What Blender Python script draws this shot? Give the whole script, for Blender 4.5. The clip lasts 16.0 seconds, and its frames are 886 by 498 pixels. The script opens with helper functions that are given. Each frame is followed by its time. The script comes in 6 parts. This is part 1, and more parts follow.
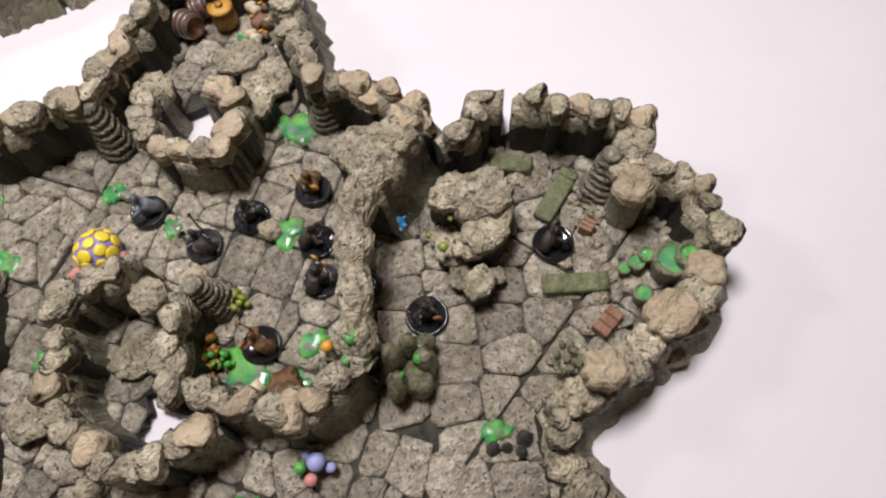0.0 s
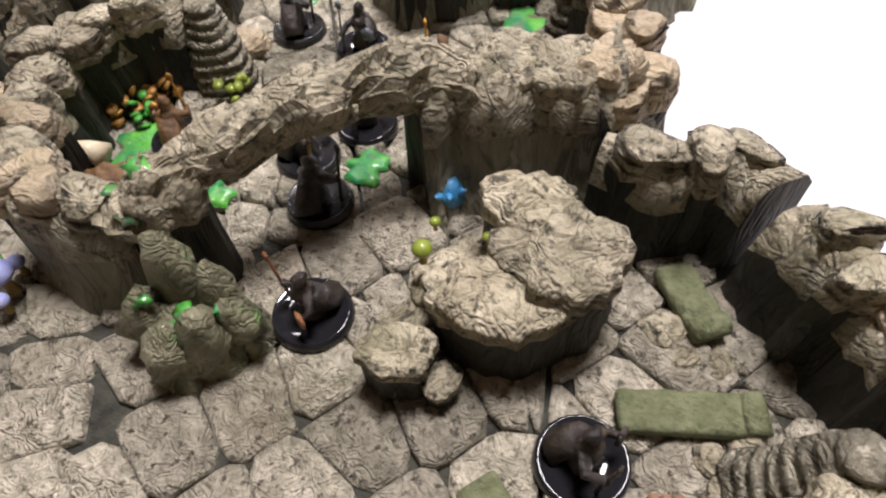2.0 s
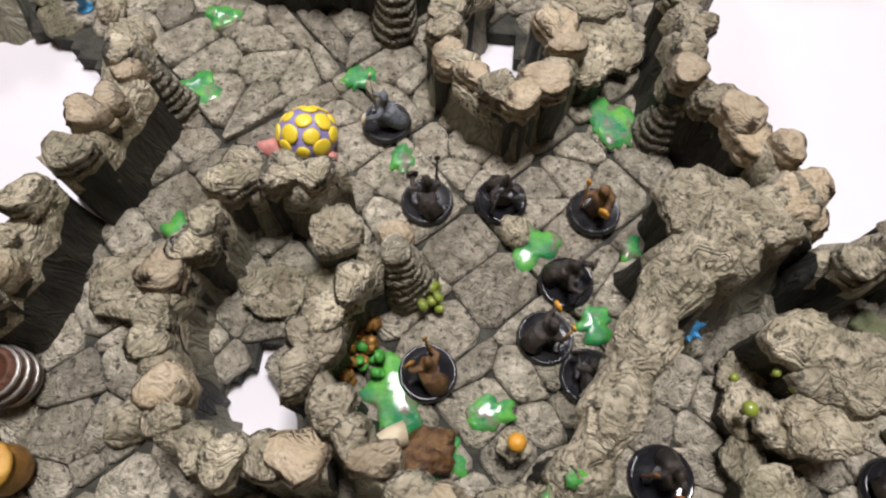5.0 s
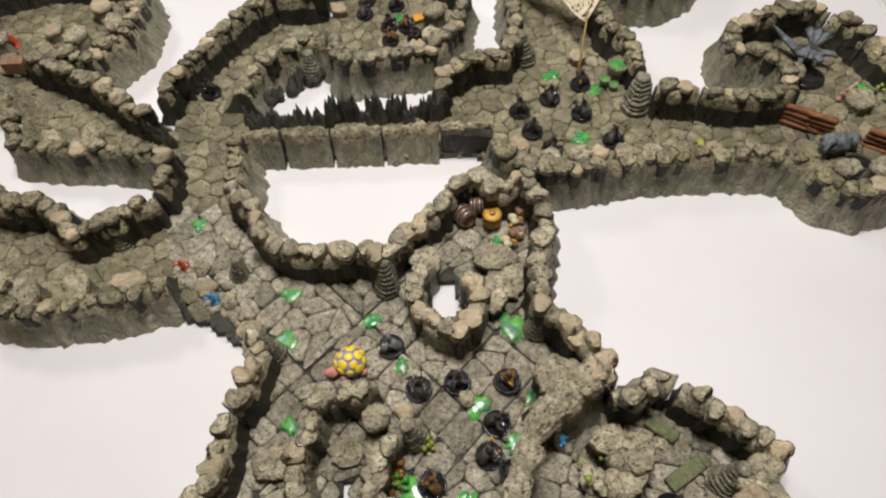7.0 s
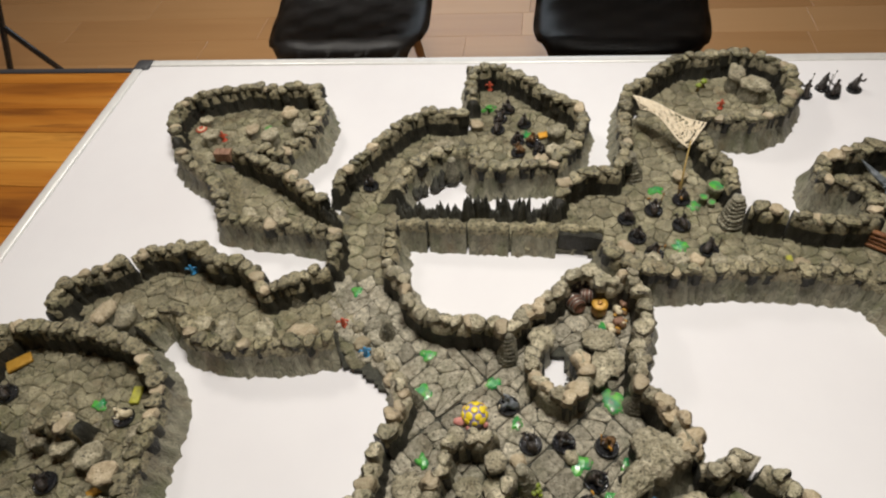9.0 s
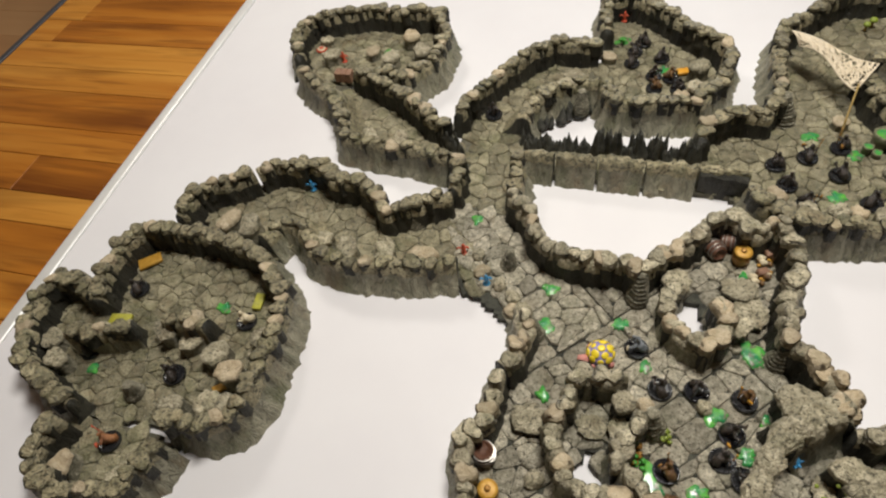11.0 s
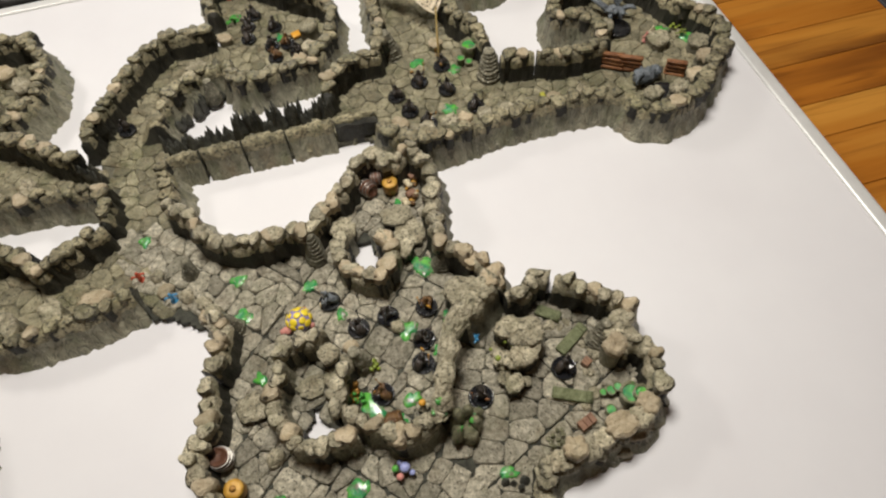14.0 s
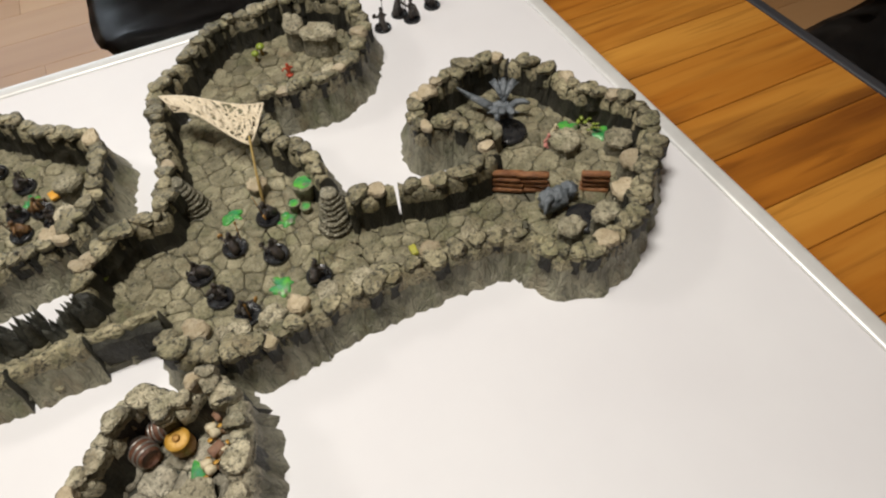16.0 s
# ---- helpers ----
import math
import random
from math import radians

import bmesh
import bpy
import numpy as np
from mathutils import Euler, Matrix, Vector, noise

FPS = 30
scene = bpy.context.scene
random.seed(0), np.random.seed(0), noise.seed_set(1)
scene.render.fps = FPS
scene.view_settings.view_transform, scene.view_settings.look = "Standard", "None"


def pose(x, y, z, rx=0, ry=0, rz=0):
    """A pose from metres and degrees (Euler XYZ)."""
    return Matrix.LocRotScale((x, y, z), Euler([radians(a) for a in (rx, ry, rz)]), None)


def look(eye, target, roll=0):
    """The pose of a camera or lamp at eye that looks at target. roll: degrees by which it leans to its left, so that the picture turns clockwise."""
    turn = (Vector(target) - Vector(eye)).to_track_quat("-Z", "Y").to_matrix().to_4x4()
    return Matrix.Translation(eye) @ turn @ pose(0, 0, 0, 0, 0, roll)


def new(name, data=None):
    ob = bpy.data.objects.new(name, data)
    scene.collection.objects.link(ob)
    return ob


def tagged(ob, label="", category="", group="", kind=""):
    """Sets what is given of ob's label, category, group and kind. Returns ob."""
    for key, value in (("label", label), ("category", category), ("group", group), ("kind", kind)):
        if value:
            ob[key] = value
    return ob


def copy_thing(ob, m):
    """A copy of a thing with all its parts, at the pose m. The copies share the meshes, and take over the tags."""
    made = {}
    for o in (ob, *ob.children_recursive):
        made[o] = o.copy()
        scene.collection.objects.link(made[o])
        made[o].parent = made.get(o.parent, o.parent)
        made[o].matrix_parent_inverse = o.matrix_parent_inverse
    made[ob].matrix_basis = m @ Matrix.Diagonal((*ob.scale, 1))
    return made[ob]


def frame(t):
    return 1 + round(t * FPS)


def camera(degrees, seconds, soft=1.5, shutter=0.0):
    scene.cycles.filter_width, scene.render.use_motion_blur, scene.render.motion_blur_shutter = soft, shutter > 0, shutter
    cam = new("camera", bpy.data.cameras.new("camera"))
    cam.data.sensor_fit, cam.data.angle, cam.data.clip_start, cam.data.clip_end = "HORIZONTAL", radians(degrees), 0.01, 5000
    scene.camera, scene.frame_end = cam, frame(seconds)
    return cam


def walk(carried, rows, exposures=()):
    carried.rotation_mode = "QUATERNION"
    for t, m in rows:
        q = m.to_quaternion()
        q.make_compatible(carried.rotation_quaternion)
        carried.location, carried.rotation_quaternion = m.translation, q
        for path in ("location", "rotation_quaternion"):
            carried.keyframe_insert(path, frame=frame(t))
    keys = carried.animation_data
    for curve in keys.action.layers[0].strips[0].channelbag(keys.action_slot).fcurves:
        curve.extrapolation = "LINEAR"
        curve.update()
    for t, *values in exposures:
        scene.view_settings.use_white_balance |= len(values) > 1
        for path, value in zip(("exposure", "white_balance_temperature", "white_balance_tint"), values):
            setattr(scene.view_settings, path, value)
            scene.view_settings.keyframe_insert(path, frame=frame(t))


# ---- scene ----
cam = camera(71.5, 16.0, soft=2.2)
PATH = [
    (0, (-0.035, -0.061, 0.397), (0.272, 0.699, -1.427), -6.3),
    (0.5, (0.077, -0.076, 0.260), (-0.037, 0.985, -1.432), -12.6),
    (1, (0.150, -0.061, 0.221), (-0.340, 0.945, -1.437), -8.9),
    (1.6, (0.143, -0.016, 0.209), (-0.517, 0.920, -1.430), -5.8),
    (2, (0.099, 0.002, 0.197), (-0.599, 0.940, -1.425), -3.4),
    (2.5, (0.037, 0.021, 0.205), (-0.649, 0.976, -1.413), -1.4),
    (3, (-0.005, 0.032, 0.207), (-0.591, 1.025, -1.427), 1.8),
    (3.2, (-0.009, 0.033, 0.206), (-0.560, 1.033, -1.436), 2.1),
    (5.3, (-0.1036, 0.0363, 0.3247), (-0.1052, 0.2320, -0.1354), 3.22),
    (5.5, (-0.0970, 0.0345, 0.3528), (-0.0980, 0.2316, -0.1067), 2.43),
    (6, (-0.0876, 0.0198, 0.4377), (-0.0932, 0.2271, -0.0173), -0.85),
    (6.5, (-0.0819, 0.0022, 0.5098), (-0.0926, 0.2386, 0.0694), -3.58),
    (7, (-0.0826, -0.0161, 0.5773), (-0.0857, 0.2492, 0.1535), -3.17),
    (7.5, (-0.0693, -0.0402, 0.6091), (-0.0718, 0.2492, 0.2014), -3.67),
    (8, (-0.0645, -0.0634, 0.6468), (-0.0772, 0.2433, 0.2521), -4.85),
    (8.5, (-0.0898, -0.0769, 0.6839), (-0.1188, 0.2384, 0.2970), -5.08),
    (9, (-0.1238, -0.1053, 0.6915), (-0.1931, 0.2137, 0.3128), -7.47),
    (9.5, (-0.1802, -0.1180, 0.6737), (-0.2862, 0.1939, 0.2976), -8.37),
    (9.7, (-0.1972, -0.1188, 0.6726), (-0.3158, 0.1853, 0.2938), -9.03),
    (11.8, (-0.1827, -0.1362, 0.6439), (-0.3034, 0.1333, 0.2404), -12.95),
    (12, (-0.1726, -0.1383, 0.6512), (-0.2778, 0.1309, 0.2433), -12.51),
    (12.5, (-0.1491, -0.1370, 0.6600), (-0.2083, 0.1332, 0.2435), -10.21),
    (13, (-0.1250, -0.1389, 0.6671), (-0.1415, 0.1289, 0.2452), -8.36),
    (13.5, (-0.1027, -0.1430, 0.6736), (-0.0779, 0.1176, 0.2475), -5.82),
    (14, (-0.0720, -0.1413, 0.6773), (-0.0194, 0.1147, 0.2511), -4.88),
    (14.5, (-0.0444, -0.1324, 0.6721), (0.0331, 0.1245, 0.2502), -4.07),
    (15, (-0.0311, -0.1012, 0.6605), (0.0728, 0.1586, 0.2462), -1.74),
    (15.5, (-0.0110, -0.0667, 0.6179), (0.1107, 0.2131, 0.2218), -1.69),
    (16, (0.1101, 0.1092, 0.5127), (0.2194, 0.3857, 0.1107), -4.83),
]
walk(cam, [(t, look(eye, target, roll)) for t, eye, target, roll in PATH],
     ((0, 0.08, 5850, 18), (0.5, 0.28, 5800, 19), (1, 0.48, 5800, 20), (2, 0.54, 5850, 18), (2.5, 0.50, 5850, 15), (3.2, 0.40, 5950, 14), (5.5, 0.10, 5750, 16), (6.5, -0.06, 5850, 13), (7.5, -0.12, 6150, 8), (16.0, -0.12, 6150, 7)))

# ---------------------------------------------------------------- light
world = bpy.data.worlds.new("room_air")
scene.world = world
world.use_nodes = True
world.node_tree.nodes["Background"].inputs[0].default_value = (0.75, 0.85, 1.0, 1)
world.node_tree.nodes["Background"].inputs[1].default_value = 0.14


def area_lamp(name, eye, target, sx, sy, watts, color):
    data = bpy.data.lights.new(name, "AREA")
    data.shape, data.size, data.size_y, data.energy, data.color = "RECTANGLE", sx, sy, watts, color
    ob = new(name, data)
    ob.matrix_world = look(eye, target)
    return ob


area_lamp("ceiling_lamp_light", (-0.06, 0.54, 1.66), (-0.06, 0.50, 0.0), 0.42, 0.42, 35, (1.0, 0.92, 0.82))
# Added fill without a fixture, brightens the far floor and the western terrain.
area_lamp("second_lamp_light", (-1.45, 1.75, 1.66), (-1.4, 1.7, 0.0), 0.42, 0.42, 21, (1.0, 0.91, 0.80))
area_lamp("window_light", (-0.4, 3.70, 0.45), (-0.4, 1.0, -0.2), 2.1, 1.4, 22, (0.86, 0.93, 1.0))


# ---------------------------------------------------------------- materials
def material(name, color=(0.5, 0.5, 0.5), rough=0.6, metal=0.0, alt=None, scale=60.0, bump=0.0, bump_scale=200.0, coat=0.0,
             third=None, third_scale=400.0, third_at=0.62, vary=0.0, spec=0.5, detail=6.0, strata=0.0, strata_scale=42.0, wash=(0.03, 0.029, 0.02), squash=1.0, moss=0.0):
    """Paint or stone: a base colour, patches of a second and specks of a third, fine relief, and a little change from object to object."""
    m = bpy.data.materials.new(name)
    m.use_nodes = True
    n, l = m.node_tree.nodes, m.node_tree.links
    b = n["Principled BSDF"]
    b.inputs["Roughness"].default_value, b.inputs["Metallic"].default_value = rough, metal
    b.inputs["Coat Weight"].default_value = coat
    b.inputs["Coat Roughness"].default_value = 0.08
    b.inputs["Specular IOR Level"].default_value = spec
    co = n.new("ShaderNodeNewGeometry").outputs["Position"]
    if squash != 1.0:
        mp = n.new("ShaderNodeMapping")
        mp.inputs["Scale"].default_value = (1, 1, squash)
        l.new(co, mp.inputs["Vector"])
        co = mp.outputs[0]
    col = None
    rgb = n.new("ShaderNodeRGB")
    rgb.outputs[0].default_value = (*color, 1)
    col = rgb.outputs[0]

    def mixed(a, bcol, factor):
        x = n.new("ShaderNodeMix")
        x.data_type = "RGBA"
        l.new(factor, x.inputs[0])
        l.new(a, x.inputs[6])
        x.inputs[7].default_value = (*bcol, 1)
        return x.outputs[2]

    def noise_ramp(s, lo, hi, d):
        t = n.new("ShaderNodeTexNoise")
        t.inputs["Scale"].default_value, t.inputs["Detail"].default_value, t.inputs["Roughness"].default_value = s, d, 0.62
        l.new(co, t.inputs["Vector"])
        r = n.new("ShaderNodeMapRange")
        r.inputs[1].default_value, r.inputs[2].default_value = lo, hi
        l.new(t.outputs[0], r.inputs[0])
        return r.outputs[0], t.outputs[0]

    if alt:
        f, _ = noise_ramp(scale, 0.38, 0.66, detail)
        col = mixed(col, alt, f)
    if moss:
        for tint, size, lo in (((0.085, 0.10, 0.028), 26.0, 0.50), ((0.17, 0.105, 0.05), 37.0, 0.54)):
            f, _ = noise_ramp(size, lo, lo + 0.16, 5)
            part_of = n.new("ShaderNodeMath")
            part_of.operation = "MULTIPLY"
            part_of.inputs[1].default_value = moss
            l.new(f, part_of.inputs[0])
            col = mixed(col, tint, part_of.outputs[0])
    if third:
        f, _ = noise_ramp(third_scale, third_at, third_at + 0.1, 4)
        col = mixed(col, third, f)
    if vary:
        info = n.new("ShaderNodeObjectInfo").outputs["Random"]
        isl = n.new("ShaderNodeNewGeometry").outputs["Random Per Island"]
        add = n.new("ShaderNodeMath")
        add.operation = "ADD"
        l.new(info, add.inputs[0])
        l.new(isl, add.inputs[1])
        frac = n.new("ShaderNodeMath")
        frac.operation = "FRACT"
        l.new(add.outputs[0], frac.inputs[0])
        r = n.new("ShaderNodeMapRange")
        r.inputs[3].default_value, r.inputs[4].default_value = 1 - vary, 1 + vary
        l.new(frac.outputs[0], r.inputs[0])
        hsv = n.new("ShaderNodeHueSaturation")
        l.new(r.outputs[0], hsv.inputs["Value"])
        l.new(col, hsv.inputs["Color"])
        col = hsv.outputs[0]
    layers = None
    if strata:
        t = n.new("ShaderNodeTexNoise")
        t.inputs["Scale"].default_value, t.inputs["Detail"].default_value, t.inputs["Distortion"].default_value = strata_scale, 3.0, 0.6
        l.new(co, t.inputs["Vector"])
        steps = n.new("ShaderNodeMath")
        steps.operation = "MULTIPLY"
        steps.inputs[1].default_value = 9.0
        l.new(t.outputs[0], steps.inputs[0])
        ping = n.new("ShaderNodeMath")
        ping.operation = "PINGPONG"
        ping.inputs[1].default_value = 0.5
        l.new(steps.outputs[0], ping.inputs[0])
        layers = ping.outputs[0]
        groove = n.new("ShaderNodeMapRange")
        groove.inputs[1].default_value, groove.inputs[2].default_value = 0.13, 0.0
        groove.inputs[4].default_value = strata
        l.new(layers, groove.inputs[0])
        col = mixed(col, wash, groove.outputs[0])
    l.new(col, b.inputs["Base Color"])
    if bump:
        _, raw = noise_ramp(bump_scale, 0, 1, 8)
        if layers:
            both = n.new("ShaderNodeMath")
            both.operation = "MULTIPLY_ADD"
            both.inputs[1].default_value = 0.45
            l.new(layers, both.inputs[0])
            l.new(raw, both.inputs[2])
            raw = both.outputs[0]
        bp = n.new("ShaderNodeBump")
        bp.inputs["Strength"].default_value, bp.inputs["Distance"].default_value = bump, 0.004
        l.new(raw, bp.inputs["Height"])
        l.new(bp.outputs[0], b.inputs["Normal"])
    return m


STONE_DARK = material("painted_rock", (0.15, 0.137, 0.093), 0.55, 0, (0.34, 0.312, 0.225), 70, 1.0, 190, third=(0.56, 0.52, 0.40), third_scale=330, third_at=0.56, vary=0.2, strata=0.5, strata_scale=75, wash=(0.06, 0.055, 0.04))
# Near-black paint wash, with the shade inside the walls put into its colour.
STONE_SIDE = material("shaded_wash_rock", (0.016, 0.015, 0.011), 0.6, 0, (0.05, 0.047, 0.033), 60, 1.0, 170, third=(0.24, 0.225, 0.165), third_scale=260, third_at=0.67, vary=0.2, strata=0.5, strata_scale=85, squash=0.22)
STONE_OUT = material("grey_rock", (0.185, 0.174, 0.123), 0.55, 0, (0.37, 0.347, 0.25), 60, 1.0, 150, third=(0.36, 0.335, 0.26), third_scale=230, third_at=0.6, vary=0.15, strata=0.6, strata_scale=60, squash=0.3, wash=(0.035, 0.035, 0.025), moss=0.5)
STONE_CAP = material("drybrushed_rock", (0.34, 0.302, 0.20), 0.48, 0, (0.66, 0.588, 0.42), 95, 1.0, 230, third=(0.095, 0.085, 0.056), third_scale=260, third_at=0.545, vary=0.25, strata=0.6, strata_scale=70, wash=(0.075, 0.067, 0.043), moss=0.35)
STONE_CAP_OLIVE = material("olive_drybrushed_rock", (0.215, 0.190, 0.112), 0.48, 0, (0.46, 0.40, 0.25), 95, 1.0, 230, third=(0.065, 0.058, 0.036), third_scale=230, third_at=0.52, vary=0.25, strata=0.45, strata_scale=62, wash=(0.08, 0.072, 0.048), moss=0.4)
STONE_TAN = material("tan_rock", (0.42, 0.335, 0.21), 0.55, 0, (0.56, 0.47, 0.325), 90, 0.8, 240, third=(0.26, 0.19, 0.115), third_scale=330, third_at=0.6, vary=0.18, strata=0.3, strata_scale=60, wash=(0.2, 0.15, 0.1), moss=0.25)
FLAG = material("painted_flagstone", (0.34, 0.311, 0.232), 0.38, 0, (0.67, 0.61, 0.475), 170, 1.0, 330, third=(0.12, 0.107, 0.08), third_scale=330, third_at=0.555, vary=0.3, strata=0.16, strata_scale=120, wash=(0.055, 0.05, 0.036), moss=0.28)
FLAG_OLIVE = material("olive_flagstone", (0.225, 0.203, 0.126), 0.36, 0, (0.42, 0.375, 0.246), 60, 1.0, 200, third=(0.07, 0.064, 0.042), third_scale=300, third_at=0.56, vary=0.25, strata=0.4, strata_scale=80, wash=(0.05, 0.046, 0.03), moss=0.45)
GROUT_OLIVE = material("olive_grout", (0.075, 0.07, 0.046), 0.7, 0, (0.15, 0.138, 0.095), 90, 0.8, 220)
GROUT = material("dark_grout", (0.02, 0.019, 0.014), 0.75, 0, (0.07, 0.07, 0.05), 90, 0.8, 220)
GREEN = material("green_slime", (0.02, 0.21, 0.07), 0.15, 0, (0.13, 0.45, 0.05), 85, 0.6, 150, coat=0.45, third=(0.16, 0.155, 0.10), third_scale=95, third_at=0.54)
BLACK = material("black_plastic", (0.012, 0.012, 0.014), 0.17, 0, (0.03, 0.03, 0.03), 120, 0.2, 300)
BASE_GLOSS = material("glossy_base_lacquer", (0.014, 0.014, 0.016), 0.07)
WHITE_PL = material("white_plastic", (0.78, 0.78, 0.80), 0.4)
BOARD = material("white_laminate", (0.73, 0.712, 0.72), 0.6, 0, (0.69, 0.668, 0.68), 3.0, 0.0)
ALU = material("painted_aluminium", (0.74, 0.73, 0.71), 0.4, 0.25, (0.68, 0.67, 0.65), 40)
BOARD_CORNER = material("black_corner_plastic", (0.035, 0.035, 0.04), 0.45)


# ---------------------------------------------------------------- building helpers
def mesh_from(name, verts, faces, mats, index=None, smooth=False):
    me = bpy.data.meshes.new(name)
    me.from_pydata([tuple(v) for v in verts], [], [tuple(f) for f in faces])
    for m in mats:
        me.materials.append(m)
    if index is not None:
        me.polygons.foreach_set("material_index", index)
    if smooth:
        me.polygons.foreach_set("use_smooth", [True] * len(me.polygons))
    me.validate()
    me.update()
    return me


def bm_mesh(name, bm, mat, smooth=True):
    me = bpy.data.meshes.new(name)
    bmesh.ops.recalc_face_normals(bm, faces=bm.faces)
    bm.to_mesh(me)
    bm.free()
    for m in (mat if isinstance(mat, (list, tuple)) else [mat]):
        me.materials.append(m)
    if smooth:
        me.polygons.foreach_set("use_smooth", [True] * len(me.polygons))
    return me


def part(name, bm, mat, parent, label="", smooth=True):
    ob = new(name, bm_mesh(name, bm, mat, smooth))
    ob.parent = parent
    return tagged(ob, label)


def thing(name, label, category, at=(0, 0, 0), rz=0.0, group="", kind=""):
    ob = new(name)
    ob.empty_display_size = 0.02
    ob.matrix_world = pose(*at, 0, 0, rz)
    return tagged(ob, label, category, group, kind)


def single(name, bm, mat, label, category, m=None, group="", smooth=True, kind=""):
    ob = new(name, bm_mesh(name, bm, mat, smooth))
    if m is not None:
        ob.matrix_world = m
    return tagged(ob, label, category, group, kind)


def add_box(bm, sx, sy, sz, m=None, bevel=0.0, seg=2):
    r = bmesh.ops.create_cube(bm, size=1.0, matrix=(m or Matrix()) @ Matrix.Diagonal((sx, sy, sz, 1)))
    if bevel:
        edges = list({e for v in r["verts"] for e in v.link_edges})
        bmesh.ops.bevel(bm, geom=edges, offset=bevel, segments=seg, affect="EDGES", profile=0.6)
    return r["verts"]


def add_lathe(bm, profile, steps=20, m=None):
    """A turned body from (radius, height) pairs, closed at both ends."""
    m = m or Matrix()
    rings = []
    for r, z in profile:
        rings.append([bm.verts.new(m @ Vector((r * math.cos(2 * math.pi * i / steps), r * math.sin(2 * math.pi * i / steps), z))) for i in range(steps)])
    for a, b in zip(rings, rings[1:]):
        for i in range(steps):
            j = (i + 1) % steps
            bm.faces.new((a[i], a[j], b[j], b[i]))
    bm.faces.new(rings[0][::-1])
    bm.faces.new(rings[-1])


def add_tube(bm, points, radii, steps=8):
    rings = []
    pts = [Vector(p) for p in points]
    for k, p in enumerate(pts):
        d = (pts[min(k + 1, len(pts) - 1)] - pts[max(k - 1, 0)]).normalized()
        side = d.cross(Vector((0.31, 0.2, 0.93))).normalized()
        up = side.cross(d)
        r = radii[k] if isinstance(radii, (list, tuple)) else radii
        rings.append([bm.verts.new(p + r * (side * math.cos(2 * math.pi * i / steps) + up * math.sin(2 * math.pi * i / steps))) for i in range(steps)])
    for a, b in zip(rings, rings[1:]):
        for i in range(steps):
            j = (i + 1) % steps
            bm.faces.new((a[i], a[j], b[j], b[i]))
    bm.faces.new(rings[0][::-1])
    bm.faces.new(rings[-1])


def add_blob(bm, r, m=None, lumps=0.25, freq=60.0, sub=2, seed=0.0):
    got = bmesh.ops.create_icosphere(bm, subdivisions=sub, radius=1.0)
    for v in got["verts"]:
        d = v.co.normalized()
        k = 1 + lumps * noise.noise(d * freq * 0.03 + Vector((seed, seed * 1.7, 0)))
        v.co = Vector((d.x * r[0], d.y * r[1], d.z * r[2])) * k
    if m is not None:
        bmesh.ops.transform(bm, matrix=m, verts=got["verts"])
    return got["verts"]


def inside(p, poly):
    x, y = p
    hit = False
    for (x1, y1), (x2, y2) in zip(poly, poly[1:] + poly[:1]):
        if (y1 > y) != (y2 > y) and x < (x2 - x1) * (y - y1) / (y2 - y1) + x1:
            hit = not hit
    return hit


def clip(poly, px, py, nx, ny):
    out = []
    for (x1, y1), (x2, y2) in zip(poly, poly[1:] + poly[:1]):
        a, b = (x1 - px) * nx + (y1 - py) * ny, (x2 - px) * nx + (y2 - py) * ny
        if a <= 0:
            out.append((x1, y1))
        if (a < 0 < b) or (b < 0 < a):
            t = a / (a - b)
            out.append((x1 + t * (x2 - x1), y1 + t * (y2 - y1)))
    return out


def stone_cells(poly, size, angle, rng, holes=(), jitter=0.3, seams=(), stagger=0.5, extra=0.3):
    """Irregular stones that fill a floor: a cell round each of a set of shaken points."""
    xs, ys = [p[0] for p in poly], [p[1] for p in poly]
    cx, cy = (min(xs) + max(xs)) / 2, (min(ys) + max(ys)) / 2
    reach = math.hypot(max(xs) - min(xs), max(ys) - min(ys)) / 2 + 3 * size
    n = int(reach / size) + 1
    c, s = math.cos(angle), math.sin(angle)
    pts = []
    for i in range(-n, n + 1):
        for j in range(-n, n + 1):
            u, v = (i + stagger * ((j * 37 % 5) / 4)) * size * 1.12 + rng.uniform(-jitter, jitter) * size, j * size * 0.86 + rng.uniform(-0.7, 0.7) * jitter * size
            pts.append((cx + c * u - s * v, cy + s * u + c * v))
            if rng.random() < extra:
                pts.append((pts[-1][0] + rng.uniform(-0.5, 0.5) * size, pts[-1][1] + rng.uniform(-0.5, 0.5) * size))
    arr = np.array(pts)
    panel = np.zeros(len(pts), int)
    for k, (nx, ny, c) in enumerate(seams):
        panel += (nx * arr[:, 0] + ny * arr[:, 1] < c) * 2**k
    cells = []
    for k, p in enumerate(pts):
        if not inside(p, poly) or any(inside(p, h) for h in holes):
            continue
        d = np.hypot(arr[:, 0] - p[0], arr[:, 1] - p[1]) + (panel != panel[k]) * 9.0
        near = [q for q in np.argsort(d)[1:26] if panel[q] == panel[k]]
        cell = [(p[0] - 2 * size, p[1] - 2 * size), (p[0] + 2 * size, p[1] - 2 * size), (p[0] + 2 * size, p[1] + 2 * size), (p[0] - 2 * size, p[1] + 2 * size)]
        for q in near:
            mx, my = (arr[q] + np.array(p)) / 2
            nx, ny = arr[q] - np.array(p)
            cell = clip(cell, mx, my, nx, ny)
            if len(cell) < 3:
                break
        for nx, ny, c in seams:
            side = 1 if nx * p[0] + ny * p[1] < c else -1
            if len(cell) >= 3:
                cell = clip(cell, nx * (c - 0.0007 * side), ny * (c - 0.0007 * side), nx * side, ny * side)
        if len(cell) >= 3:
            cells.append((p, cell))
    return cells


